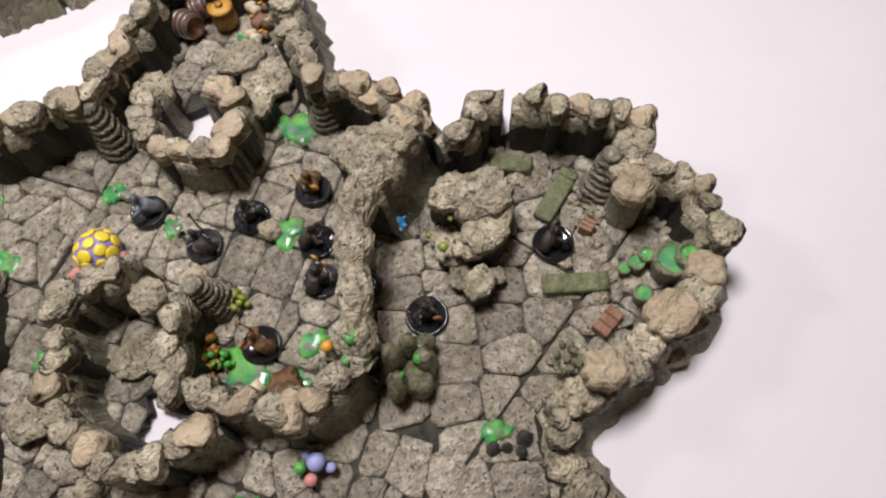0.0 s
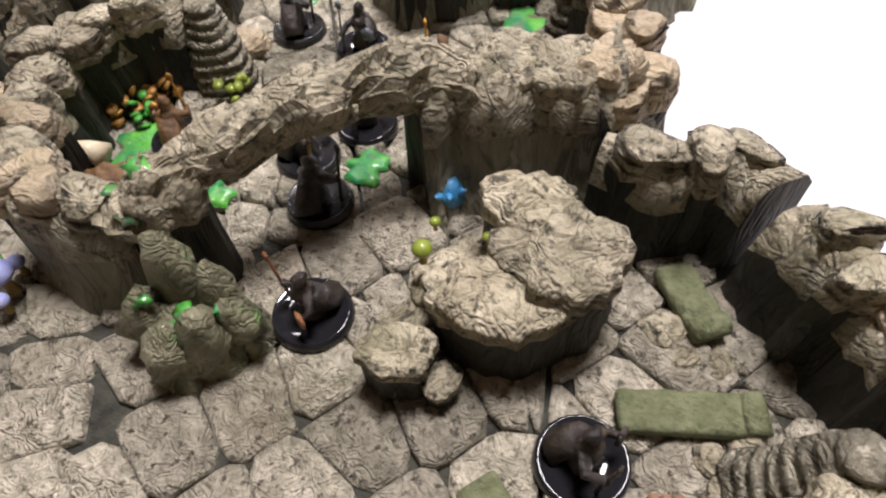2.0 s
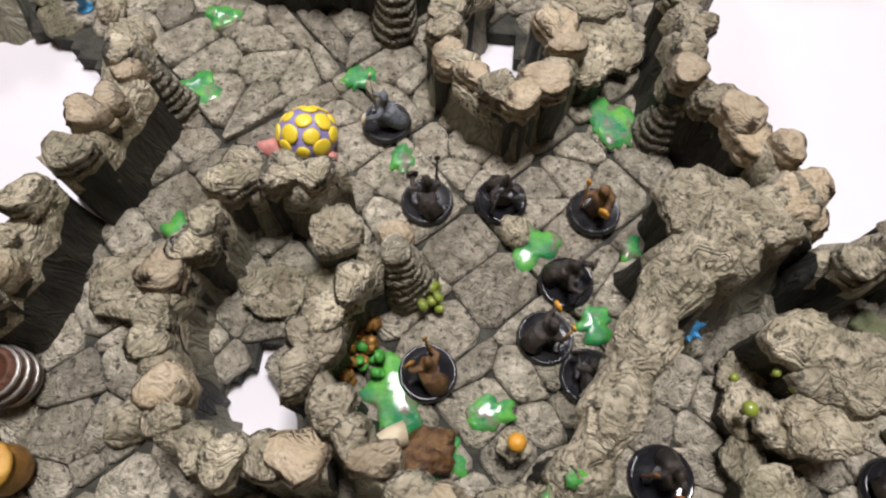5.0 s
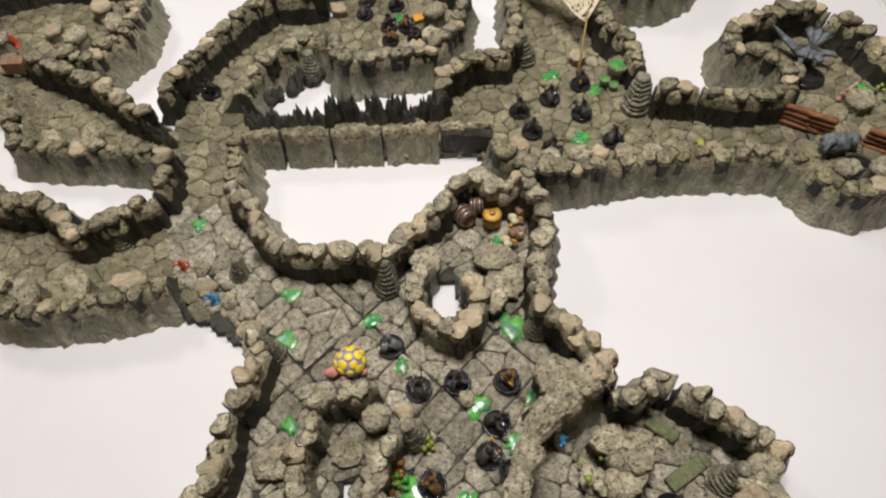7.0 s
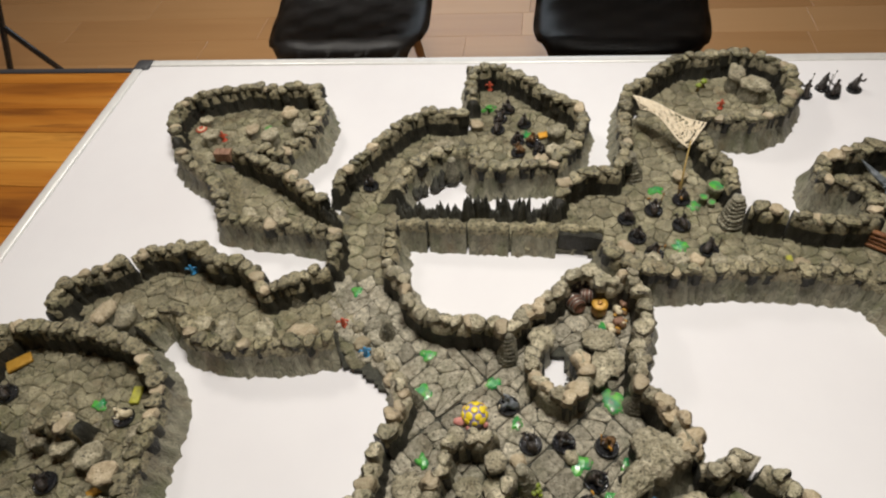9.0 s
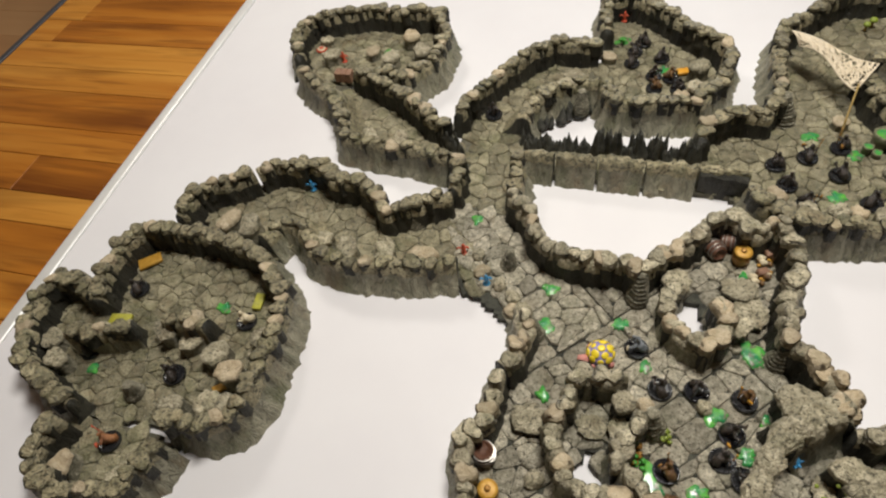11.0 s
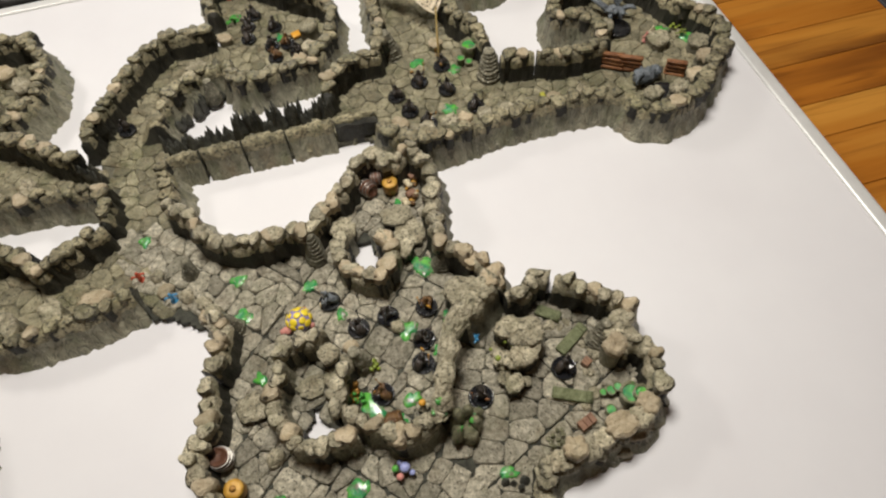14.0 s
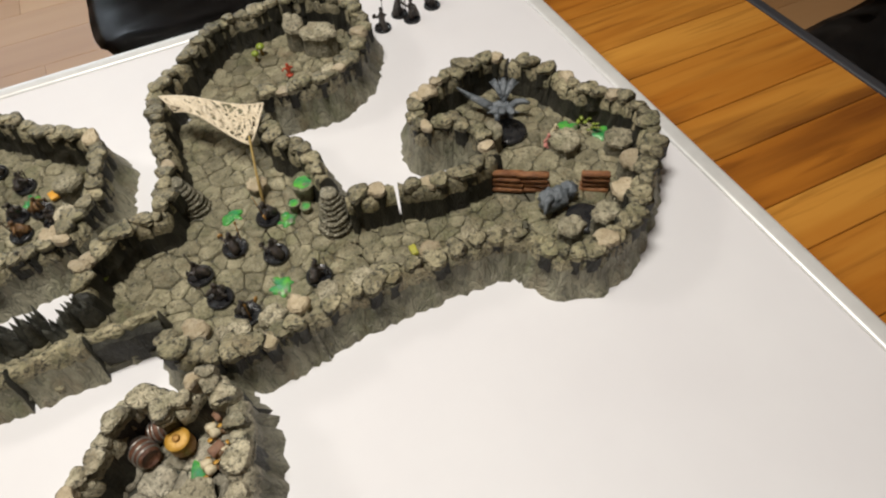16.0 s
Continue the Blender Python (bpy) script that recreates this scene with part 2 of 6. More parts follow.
def shrink(cell, p, by):
    out = []
    for x, y in cell:
        d = math.hypot(x - p[0], y - p[1])
        k = max(0.2, 1 - by / max(d, 1e-5))
        out.append((p[0] + (x - p[0]) * k, p[1] + (y - p[1]) * k))
    return out


def soften(cell, cut=0.22):
    out = []
    for a, b in zip(cell, cell[1:] + cell[:1]):
        out.append((a[0] + (b[0] - a[0]) * cut, a[1] + (b[1] - a[1]) * cut))
        out.append((b[0] + (a[0] - b[0]) * cut, b[1] + (a[1] - b[1]) * cut))
    return out


def stone_geometry(cell, p, z0, z1, rng, origin=(0, 0)):
    """One flagstone: worn corners, a bevelled rim and an uneven top."""
    low = soften(shrink(cell, p, 0.0002), 0.17)
    top = shrink(low, p, 0.0012)
    inner = shrink(low, p, 0.0026)
    tx, ty = rng.uniform(-0.06, 0.06), rng.uniform(-0.06, 0.06)
    ox, oy = origin
    verts = [(x - ox, y - oy, z0) for x, y in low]
    verts += [(x - ox, y - oy, z1 - 0.0016 + tx * (x - p[0]) + ty * (y - p[1])) for x, y in low]
    verts += [(x - ox, y - oy, z1 + tx * (x - p[0]) + ty * (y - p[1]) + rng.uniform(-0.0004, 0.0004)) for x, y in top]
    verts += [(x - ox, y - oy, z1 + 0.0003 + tx * (x - p[0]) + ty * (y - p[1]) + rng.uniform(-0.0007, 0.0006)) for x, y in inner]
    n = len(low)
    faces = []
    for k in range(3):
        for i in range(n):
            j = (i + 1) % n
            faces.append((k * n + i, k * n + j, k * n + n + j, k * n + n + i))
    faces.append(tuple(range(3 * n, 4 * n)))
    return verts, faces


def resample(path, step):
    pts = []
    total = 0.0
    for (x1, y1), (x2, y2) in zip(path, path[1:]):
        d = math.hypot(x2 - x1, y2 - y1)
        t = (step - total % step) % step if pts else 0.0
        while t < d:
            pts.append((x1 + (x2 - x1) * t / d, y1 + (y2 - y1) * t / d))
            t += step
        total += d
    pts.append(path[-1])
    return pts


def rock_mesh(name, seed, sides=18, mats=None):
    """An upright fluted column of rock, of unit height and radius, with a worn, nearly flat cap."""
    rng = random.Random(seed)
    flute = [(1.0 if i % 2 else 0.86) * rng.uniform(0.88, 1.14) for i in range(sides)]
    bulge = [1 + 0.14 * math.sin(2 * math.pi * i / sides * 2 + seed) + 0.12 * math.sin(2 * math.pi * i / sides * 3 + 2.1 * seed) for i in range(sides)]
    verts, faces, index = [], [], []
    levels = ((0.0, 1.04, 1.0), (0.3, 0.98, 1.0), (0.6, 0.97, 1.0), (0.79, 0.97, 0.85), (0.83, 1.03, 0.5), (0.865, 1.02, 0.45), (0.872, 0.93, 0.4), (0.905, 0.99, 0.35), (0.935, 0.98, 0.3), (0.942, 0.88, 0.25), (0.970, 0.91, 0.2), (0.985, 0.86, 0.2), (0.989, 0.74, 0.1), (1.0, 0.66, 0.1), (1.0, 0.33, 0.0))
    tilt = (rng.uniform(-0.035, 0.035), rng.uniform(-0.035, 0.035))
    for k, (z, w, f) in enumerate(levels):
        dx, dy = rng.uniform(-0.05, 0.05), rng.uniform(-0.05, 0.05)
        for i in range(sides):
            a = 2 * math.pi * i / sides + rng.uniform(-0.05, 0.05)
            r = w * bulge[i] * (flute[i] * f + 1 - f) * rng.uniform(0.955, 1.045)
            x, y = r * math.cos(a) + dx, r * math.sin(a) + dy
            verts.append((x, y, z + (tilt[0] * x + tilt[1] * y + rng.uniform(-0.006, 0.006) if k > 2 else 0)))
    for k in range(len(levels) - 1):
        for i in range(sides):
            j = (i + 1) % sides
            faces.append((k * sides + i, k * sides + j, (k + 1) * sides + j, (k + 1) * sides + i))
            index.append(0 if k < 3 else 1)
    base = (len(levels) - 1) * sides
    verts.append((0, 0, 1.0 + rng.uniform(-0.012, 0.012)))
    for i in range(sides):
        faces.append((base + i, base + (i + 1) % sides, len(verts) - 1))
        index.append(1)
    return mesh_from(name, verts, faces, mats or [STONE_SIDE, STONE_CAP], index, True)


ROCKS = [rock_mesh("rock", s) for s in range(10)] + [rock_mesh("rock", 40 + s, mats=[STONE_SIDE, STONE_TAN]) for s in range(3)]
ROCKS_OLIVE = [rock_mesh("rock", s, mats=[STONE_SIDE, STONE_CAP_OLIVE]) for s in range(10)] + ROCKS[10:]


def wall_mesh(path, height, width, seed, floor=None, cap=None, bank=0.0):
    """A run of fluted cave wall along a line, thick at the foot, with an uneven crest."""
    pts = resample(path, 0.0045)
    verts, faces, index, votes = [], [], [], 0
    prof = [(0.72, 0.0), (0.65, 0.16), (0.5, 0.42), (0.46, 0.68), (0.40, 0.88), (0.22, 0.98), (0.0, 1.0), (-0.22, 0.98), (-0.40, 0.88), (-0.46, 0.68), (-0.5, 0.42), (-0.65, 0.16), (-0.72, 0.0)]
    n = len(prof)
    outer = 0
    for (x1, y1), (x2, y2) in zip(pts, pts[1:]):
        d = math.hypot(x2 - x1, y2 - y1) or 1
        nx, ny = -(y2 - y1) / d, (x2 - x1) / d
        outer += (inside((x1 - nx * 0.018, y1 - ny * 0.018), floor) - inside((x1 + nx * 0.018, y1 + ny * 0.018), floor)) if floor else 0
    for k, (x, y) in enumerate(pts):
        a, b = pts[max(k - 2, 0)], pts[min(k + 2, len(pts) - 1)]
        d = math.hypot(b[0] - a[0], b[1] - a[1]) or 1
        nx, ny = -(b[1] - a[1]) / d, (b[0] - a[0]) / d
        votes += (inside((x + nx * 0.018, y + ny * 0.018), floor) - inside((x - nx * 0.018, y - ny * 0.018), floor)) if floor else 0
        for i, (o, h) in enumerate(prof):
            side = 1 if o > 0 else -1
            if h < 0.5 and outer * side > 0:
                o *= 1 + 0.42 * (1 - h / 0.5)
            if outer * side < 0:
                o *= 1 + bank * (1 - h)
            fl = noise.noise(Vector((x * 130, y * 130, side * 7.3 + seed))) * 0.0048
            fl += noise.noise(Vector((x * 300, y * 300, side * 3.1 + seed + h * 1.2))) * 0.0034
            lean = noise.noise(Vector((x * 60, y * 60, h * 3 + seed))) * 0.003
            off = o * width + (side * fl if o else 0) + lean * h
            hh = h * (height + 0.006 * noise.noise(Vector((x * 90, y * 90, seed)))) + (0.0025 * noise.noise(Vector((x * 260, y * 260, i * 1.3))) if h > 0.3 else 0)
            verts.append((x + nx * off, y + ny * off, max(0.0, hh)))
    for k in range(len(pts) - 1):
        for i in range(n - 1):
            faces.append((k * n + i, k * n + i + 1, (k + 1) * n + i + 1, (k + 1) * n + i))
            # Faces towards the floor get the dark wash colour that includes their shade.
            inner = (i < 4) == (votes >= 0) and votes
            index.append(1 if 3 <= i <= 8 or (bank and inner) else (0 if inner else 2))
    faces.append(tuple(range(n - 1, -1, -1)))
    index.append(0)
    faces.append(tuple(range((len(pts) - 1) * n, len(pts) * n)))
    index.append(0)
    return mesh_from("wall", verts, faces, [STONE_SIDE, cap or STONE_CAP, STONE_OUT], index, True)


def add_wall(parent, path, height=0.057, width=0.021, seed=1, rocks=True, spacing=0.0150, radius=0.0093, tan=0.25, ragged=0.06, floor=None, olive=False, clear=0.006, bank=0.0):
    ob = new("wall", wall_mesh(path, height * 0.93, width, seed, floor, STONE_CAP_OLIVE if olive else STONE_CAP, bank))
    ob.parent = parent
    if not rocks:
        return ob
    rng = random.Random(seed * 17 + 3)
    kinds = ROCKS_OLIVE if olive else ROCKS
    for x, y in resample(path, spacing):
        r = radius * rng.uniform(0.78, 1.25)
        ends = min(math.hypot(x - path[0][0], y - path[0][1]), math.hypot(x - path[-1][0], y - path[-1][1]))
        if ends < clear:
            continue
        h = height * rng.uniform(1 - ragged, 1 + ragged)
        me = kinds[10 + rng.randrange(3)] if rng.random() < tan else kinds[rng.randrange(10)]
        rock = new("rock", me)
        rock.parent = parent
        foot = 0.55 * h if olive else 0.0
        rock.matrix_basis = Matrix.LocRotScale((x + rng.uniform(-0.003, 0.003), y + rng.uniform(-0.003, 0.003), foot),
                                               Euler((rng.uniform(-0.04, 0.04), rng.uniform(-0.04, 0.04), rng.uniform(0, 6.28))),
                                               (r * rng.uniform(0.9, 1.25), r * rng.uniform(0.9, 1.2), h - foot))
    return ob


FLOOR_Z = 0.0095


def add_floor(parent, poly, size, angle, seed, holes=(), singles=0, mat=None, seams=(), stagger=0.5, jitter=0.3, extra=0.3):
    """A cast base with flagstones on it; the first stones are pieces of their own, the rest one joined part."""
    rng = random.Random(seed)
    cells = stone_cells(poly, size, angle, rng, holes, jitter, seams, stagger, extra)
    step = 0.006
    xs, ys = [p[0] for p in poly], [p[1] for p in poly]
    nx, ny = int((max(xs) - min(xs)) / step) + 1, int((max(ys) - min(ys)) / step) + 1
    filled = set()
    for i in range(nx):
        for j in range(ny):
            c = (min(xs) + (i + 0.5) * step, min(ys) + (j + 0.5) * step)
            if inside(c, poly) and not any(inside(c, h) for h in holes):
                filled.add((i, j))
    bv, bf, at = [], [], {}

    def corner(i, j, top):
        if (i, j, top) not in at:
            at[i, j, top] = len(bv)
            bv.append((min(xs) + i * step, min(ys) + j * step, FLOOR_Z - 0.0006 if top else 0.0))
        return at[i, j, top]

    for i, j in sorted(filled):
        bf.append(tuple(corner(i + a, j + b, True) for a, b in ((0, 0), (1, 0), (1, 1), (0, 1))))
        for di, dj, (a, b), (c, d) in ((0, -1, (0, 0), (1, 0)), (1, 0, (1, 0), (1, 1)), (0, 1, (1, 1), (0, 1)), (-1, 0, (0, 1), (0, 0))):
            if (i + di, j + dj) not in filled:
                bf.append((corner(i + a, j + b, False), corner(i + c, j + d, False), corner(i + c, j + d, True), corner(i + a, j + b, True)))
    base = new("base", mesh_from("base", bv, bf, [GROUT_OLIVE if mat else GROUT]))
    base.parent = parent
    jv, jf = [], []
    for count, (p, cell) in enumerate(cells):
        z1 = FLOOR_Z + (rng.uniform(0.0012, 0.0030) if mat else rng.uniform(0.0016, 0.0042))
        if count < singles:
            v, f = stone_geometry(cell, p, FLOOR_Z - 0.001, z1, rng, p)
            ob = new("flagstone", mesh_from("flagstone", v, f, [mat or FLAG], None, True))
            ob.parent = parent
            ob.location = (p[0], p[1], 0)
        else:
            v, f = stone_geometry(cell, p, FLOOR_Z - 0.001, z1, rng)
            k = len(jv)
            jv += v
            jf += [tuple(k + i for i in q) for q in f]
    if jv:
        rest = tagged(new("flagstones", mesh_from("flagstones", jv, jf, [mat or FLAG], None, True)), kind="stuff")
        rest.parent = parent
    return base


def add_joint(parent, path, width=0.03):
    """A low strip of cast base where two pieces of terrain meet."""
    for (x1, y1), (x2, y2) in zip(path, path[1:]):
        bm = bmesh.new()
        d = math.hypot(x2 - x1, y2 - y1)
        add_box(bm, d + width * 0.6, width, FLOOR_Z - 0.001, pose((x1 + x2) / 2, (y1 + y2) / 2, (FLOOR_Z - 0.001) / 2, 0, 0, math.degrees(math.atan2(y2 - y1, x2 - x1))), 0.002, 1)
        part("base_joint", bm, GROUT, parent)


# ---------------------------------------------------------------- the room
ROOM_Z = -0.74


def add_planks(parent, name, x0, x1, y0, y1, z, widths, lengths, mat, singles, seed, gap=0.0008, near=lambda x, y: True):
    """Boards laid side by side along x; the first ones near the view are pieces of their own, the rest one joined part."""
    rng = random.Random(seed)
    jv, jf, k, y, row = [], [], 0, y0, 0
    while y < y1 - 0.01:
        width = min(widths[row % len(widths)], y1 - y)
        row += 1
        x = x0 - rng.uniform(0, lengths[1] * 0.8)
        while x < x1:
            length = rng.uniform(*lengths)
            a, b = max(x, x0), min(x + length, x1)
            x += length
            if b - a < 0.02:
                continue
            bx, by, cx, cy = (b - a) / 2 - gap, width / 2 - gap, (a + b) / 2, y + width / 2
            v = [(i * (bx - e), j * (by - e), h) for h, e in ((-0.012, 0), (-0.001, 0), (0, 0.001)) for i, j in ((-1, -1), (1, -1), (1, 1), (-1, 1))]
            f = [(m + q, m + (q + 1) % 4, m + 4 + (q + 1) % 4, m + 4 + q) for m in (0, 4) for q in range(4)] + [(8, 9, 10, 11)]
            if k < singles and near(cx, cy):
                k += 1
                ob = new(name, mesh_from(name, v, f, [mat]))
                ob.parent = parent
                ob.location = (cx, cy, z)
            else:
                n = len(jv)
                jv += [(p + cx, q + cy, r + z) for p, q, r in v]
                jf += [tuple(n + i for i in q) for q in f]
        y += width
    if jv:
        rest = tagged(new(name + "s", mesh_from(name + "s", jv, jf, [mat])), kind="stuff")
        rest.parent = parent


def laminate_floor():
    floor = thing("floor", "smooth glossy tan laminate plank floor", "floor", (0, 0, ROOM_Z), kind="structure")
    bm = bmesh.new()
    add_box(bm, 7.2, 7.2, 0.05, pose(-0.2, 0.3, -0.035))
    part("subfloor", bm, GROUT, floor)
    add_planks(floor, "plank", -3.75, 3.35, -3.2, 3.8, 0.0, (0.19,), (0.9, 1.4), LAMINATE, 200, 5, 0.0004, lambda x, y: y > 0.9)


def wood(name, dark, mid, light, rough, axis_scale, streak=0.0, own=0.55):
    m = material(name, mid, rough)
    n, l = m.node_tree.nodes, m.node_tree.links
    b = n["Principled BSDF"]
    co = n.new("ShaderNodeTexCoord").outputs["Object"]
    info = n.new("ShaderNodeObjectInfo").outputs["Random"]
    isl = n.new("ShaderNodeNewGeometry").outputs["Random Per Island"]
    add = n.new("ShaderNodeMath")
    add.operation = "ADD"
    l.new(info, add.inputs[0])
    l.new(isl, add.inputs[1])
    fr = n.new("ShaderNodeMath")
    fr.operation = "FRACT"
    l.new(add.outputs[0], fr.inputs[0])
    comb = n.new("ShaderNodeCombineXYZ")
    mul = n.new("ShaderNodeMath")
    mul.operation = "MULTIPLY"
    mul.inputs[1].default_value = 9.0
    l.new(fr.outputs[0], mul.inputs[0])
    l.new(mul.outputs[0], comb.inputs[2])
    va = n.new("ShaderNodeVectorMath")
    l.new(co, va.inputs[0])
    l.new(comb.outputs[0], va.inputs[1])
    mp = n.new("ShaderNodeMapping")
    mp.inputs["Scale"].default_value = axis_scale
    l.new(va.outputs[0], mp.inputs["Vector"])
    t = n.new("ShaderNodeTexNoise")
    t.inputs["Scale"].default_value, t.inputs["Detail"].default_value = 1.0, 7
    l.new(mp.outputs[0], t.inputs["Vector"])
    mixv = n.new("ShaderNodeMath")
    mixv.operation = "MULTIPLY_ADD"
    mixv.inputs[1].default_value = own
    l.new(fr.outputs[0], mixv.inputs[0])
    half = n.new("ShaderNodeMath")
    half.operation = "MULTIPLY"
    half.inputs[1].default_value = 1.1 - own
    l.new(t.outputs[0], half.inputs[0])
    l.new(half.outputs[0], mixv.inputs[2])
    ramp = n.new("ShaderNodeValToRGB")
    ramp.color_ramp.elements[0].position, ramp.color_ramp.elements[0].color = 0.2, (*dark, 1)
    ramp.color_ramp.elements[1].position, ramp.color_ramp.elements[1].color = 0.8, (*light, 1)
    e = ramp.color_ramp.elements.new(0.48)
    e.color = (*mid, 1)
    l.new(mixv.outputs[0], ramp.inputs[0])
    col = ramp.outputs[0]
    for size, lo, deep in (((1.3, 9.0, 9.0), 0.50, 0.8), ((5.0, 75.0, 75.0), 0.52, 0.45)) if streak else ():
        mp = n.new("ShaderNodeMapping")
        mp.inputs["Scale"].default_value = size
        l.new(va.outputs[0], mp.inputs["Vector"])
        t = n.new("ShaderNodeTexNoise")
        t.inputs["Scale"].default_value, t.inputs["Detail"].default_value, t.inputs["Distortion"].default_value = 1.0, 4, 0.8
        l.new(mp.outputs[0], t.inputs["Vector"])
        r = n.new("ShaderNodeMapRange")
        r.inputs[1].default_value, r.inputs[2].default_value, r.inputs[4].default_value = lo, lo + 0.2, deep * streak
        l.new(t.outputs[0], r.inputs[0])
        x = n.new("ShaderNodeMix")
        x.data_type = "RGBA"
        l.new(r.outputs[0], x.inputs[0])
        l.new(col, x.inputs[6])
        x.inputs[7].default_value = (*dark, 1)
        col = x.outputs[2]
    l.new(col, b.inputs["Base Color"])
    return m


ACACIA = wood("varnished_acacia", (0.10, 0.026, 0.005), (0.38, 0.135, 0.015), (0.56, 0.26, 0.042), 0.26, (2.0, 22, 22), 1.0, 0.36)
LAMINATE = wood("tan_laminate", (0.46, 0.235, 0.09), (0.53, 0.285, 0.115), (0.60, 0.34, 0.15), 0.36, (1.2, 14, 14))
PLASTER = material("wall_plaster", (0.45, 0.40, 0.34), 0.8, 0, (0.41, 0.365, 0.31), 4, 0.1, 60)
LEATHER = material("black_leather", (0.012, 0.011, 0.011), 0.36, 0, (0.022, 0.02, 0.019), 60, 0.35, 260)
PALEWOOD = wood("pale_beech", (0.22, 0.12, 0.05), (0.38, 0.24, 0.12), (0.5, 0.34, 0.19), 0.45, (20, 20, 2))
laminate_floor()


def room_wall(name, sx, sy, sz, at):
    bm = bmesh.new()
    add_box(bm, sx, sy, sz, pose(*at), 0.004, 1)
    return single(name, bm, PLASTER, "plain warm white plastered room wall", "wall", kind="structure", smooth=False)


room_wall("wall_west", 0.12, 7.0, 2.5, (-3.82, 0.3, ROOM_Z + 1.25))
room_wall("wall_east", 0.12, 7.0, 2.5, (3.42, 0.3, ROOM_Z + 1.25))
room_wall("wall_south", 7.36, 0.12, 2.5, (-0.2, -3.26, ROOM_Z + 1.25))
north = thing("wall_north", "plain plastered room wall with a wide window", "wall", (0, 3.86, ROOM_Z), kind="structure")
for nm, sx, sz, x, z in (("panel", 2.3, 2.5, -2.65, 1.25), ("panel", 2.7, 2.5, 2.05, 1.25), ("panel", 2.2, 0.5, -0.4, 0.25), ("panel", 2.2, 0.4, -0.4, 2.3)):
    bm = bmesh.new()
    add_box(bm, sx, 0.12, sz, pose(x, 0, z))
    part(nm, bm, PLASTER, north, smooth=False)
bm = bmesh.new()
add_box(bm, 7.5, 7.4, 0.1, pose(-0.2, 0.3, ROOM_Z + 2.56))
single("ceiling", bm, PLASTER, "plain white painted plaster ceiling", "ceiling", kind="structure", smooth=False)

# ---------------------------------------------------------------- the board on its table
X0, X1, Y0, Y1 = -0.95, 0.55, -0.42, 0.96
TABLE_Z = -0.0318


def board():
    b = thing("whiteboard", "large white board with aluminium rim lying flat on a wooden table", "whiteboard", (0, 0, -0.03))
    bm = bmesh.new()
    add_box(bm, X1 - X0, Y1 - Y0, 0.028, pose((X0 + X1) / 2, (Y0 + Y1) / 2, 0.016), 0.001, 1)
    part("panel", bm, BOARD, b, smooth=False)
    for nm, sx, sy, x, y in (("rim", X1 - X0 - 0.02, 0.022, (X0 + X1) / 2, Y1 + 0.011), ("rim", X1 - X0 - 0.02, 0.022, (X0 + X1) / 2, Y0 - 0.011),
                             ("rim", 0.022, Y1 - Y0 - 0.02, X0 - 0.011, (Y0 + Y1) / 2), ("rim", 0.022, Y1 - Y0 - 0.02, X1 + 0.011, (Y0 + Y1) / 2)):
        bm = bmesh.new()
        add_box(bm, sx, sy, 0.034, pose(x, y, 0.0155), 0.005, 3)
        part(nm, bm, ALU, b, "brushed aluminium rim")
    for x in (X0 - 0.006, X1 + 0.006):
        for y in (Y0 - 0.006, Y1 + 0.006):
            bm = bmesh.new()
            add_box(bm, 0.042, 0.042, 0.036, pose(x, y, 0.0155), 0.01, 3)
            part("corner_cap", bm, BOARD_CORNER, b, "grey plastic corner cap")
    table = thing("table", "wide varnished acacia plank table with a thin black edge", "table", (0, 0, TABLE_Z))
    tx0, tx1, ty0, ty1 = -1.49, 0.872, -0.52, 0.995
    bm = bmesh.new()
    add_box(bm, tx1 - tx0 - 0.004, ty1 - ty0 - 0.004, 0.026, pose((tx0 + tx1) / 2, (ty0 + ty1) / 2, -0.025), 0.002, 1)
    part("core", bm, BOARD_CORNER, table)
    for sx, sy, x, y in ((tx1 - tx0, 0.016, (tx0 + tx1) / 2, ty1), (tx1 - tx0, 0.016, (tx0 + tx1) / 2, ty0), (0.016, ty1 - ty0 - 0.017, tx0, (ty0 + ty1) / 2), (0.016, ty1 - ty0 - 0.017, tx1, (ty0 + ty1) / 2)):
        bm = bmesh.new()
        add_box(bm, sx, sy, 0.042, pose(x, y, -0.019), 0.003, 2)
        part("edging", bm, BOARD_CORNER, table, "thin matt black metal edging")
    for x in (tx0 + 0.12, tx1 - 0.12):
        for y in (ty0 + 0.12, ty1 - 0.12):
            bm = bmesh.new()
            add_box(bm, 0.07, 0.07, TABLE_Z - ROOM_Z - 0.038, pose(x, y, (ROOM_Z - TABLE_Z - 0.038) / 2), 0.006, 2)
            part("leg", bm, BOARD_CORNER, table, "square black metal leg")
    add_planks(table, "board", tx0 + 0.009, tx1 - 0.009, ty0 + 0.009, ty1 - 0.009, 0.0, (0.078, 0.092, 0.063, 0.084, 0.072, 0.10, 0.068, 0.088), (0.9, 2.2), ACACIA, 120, 8, 0.0004)


board()

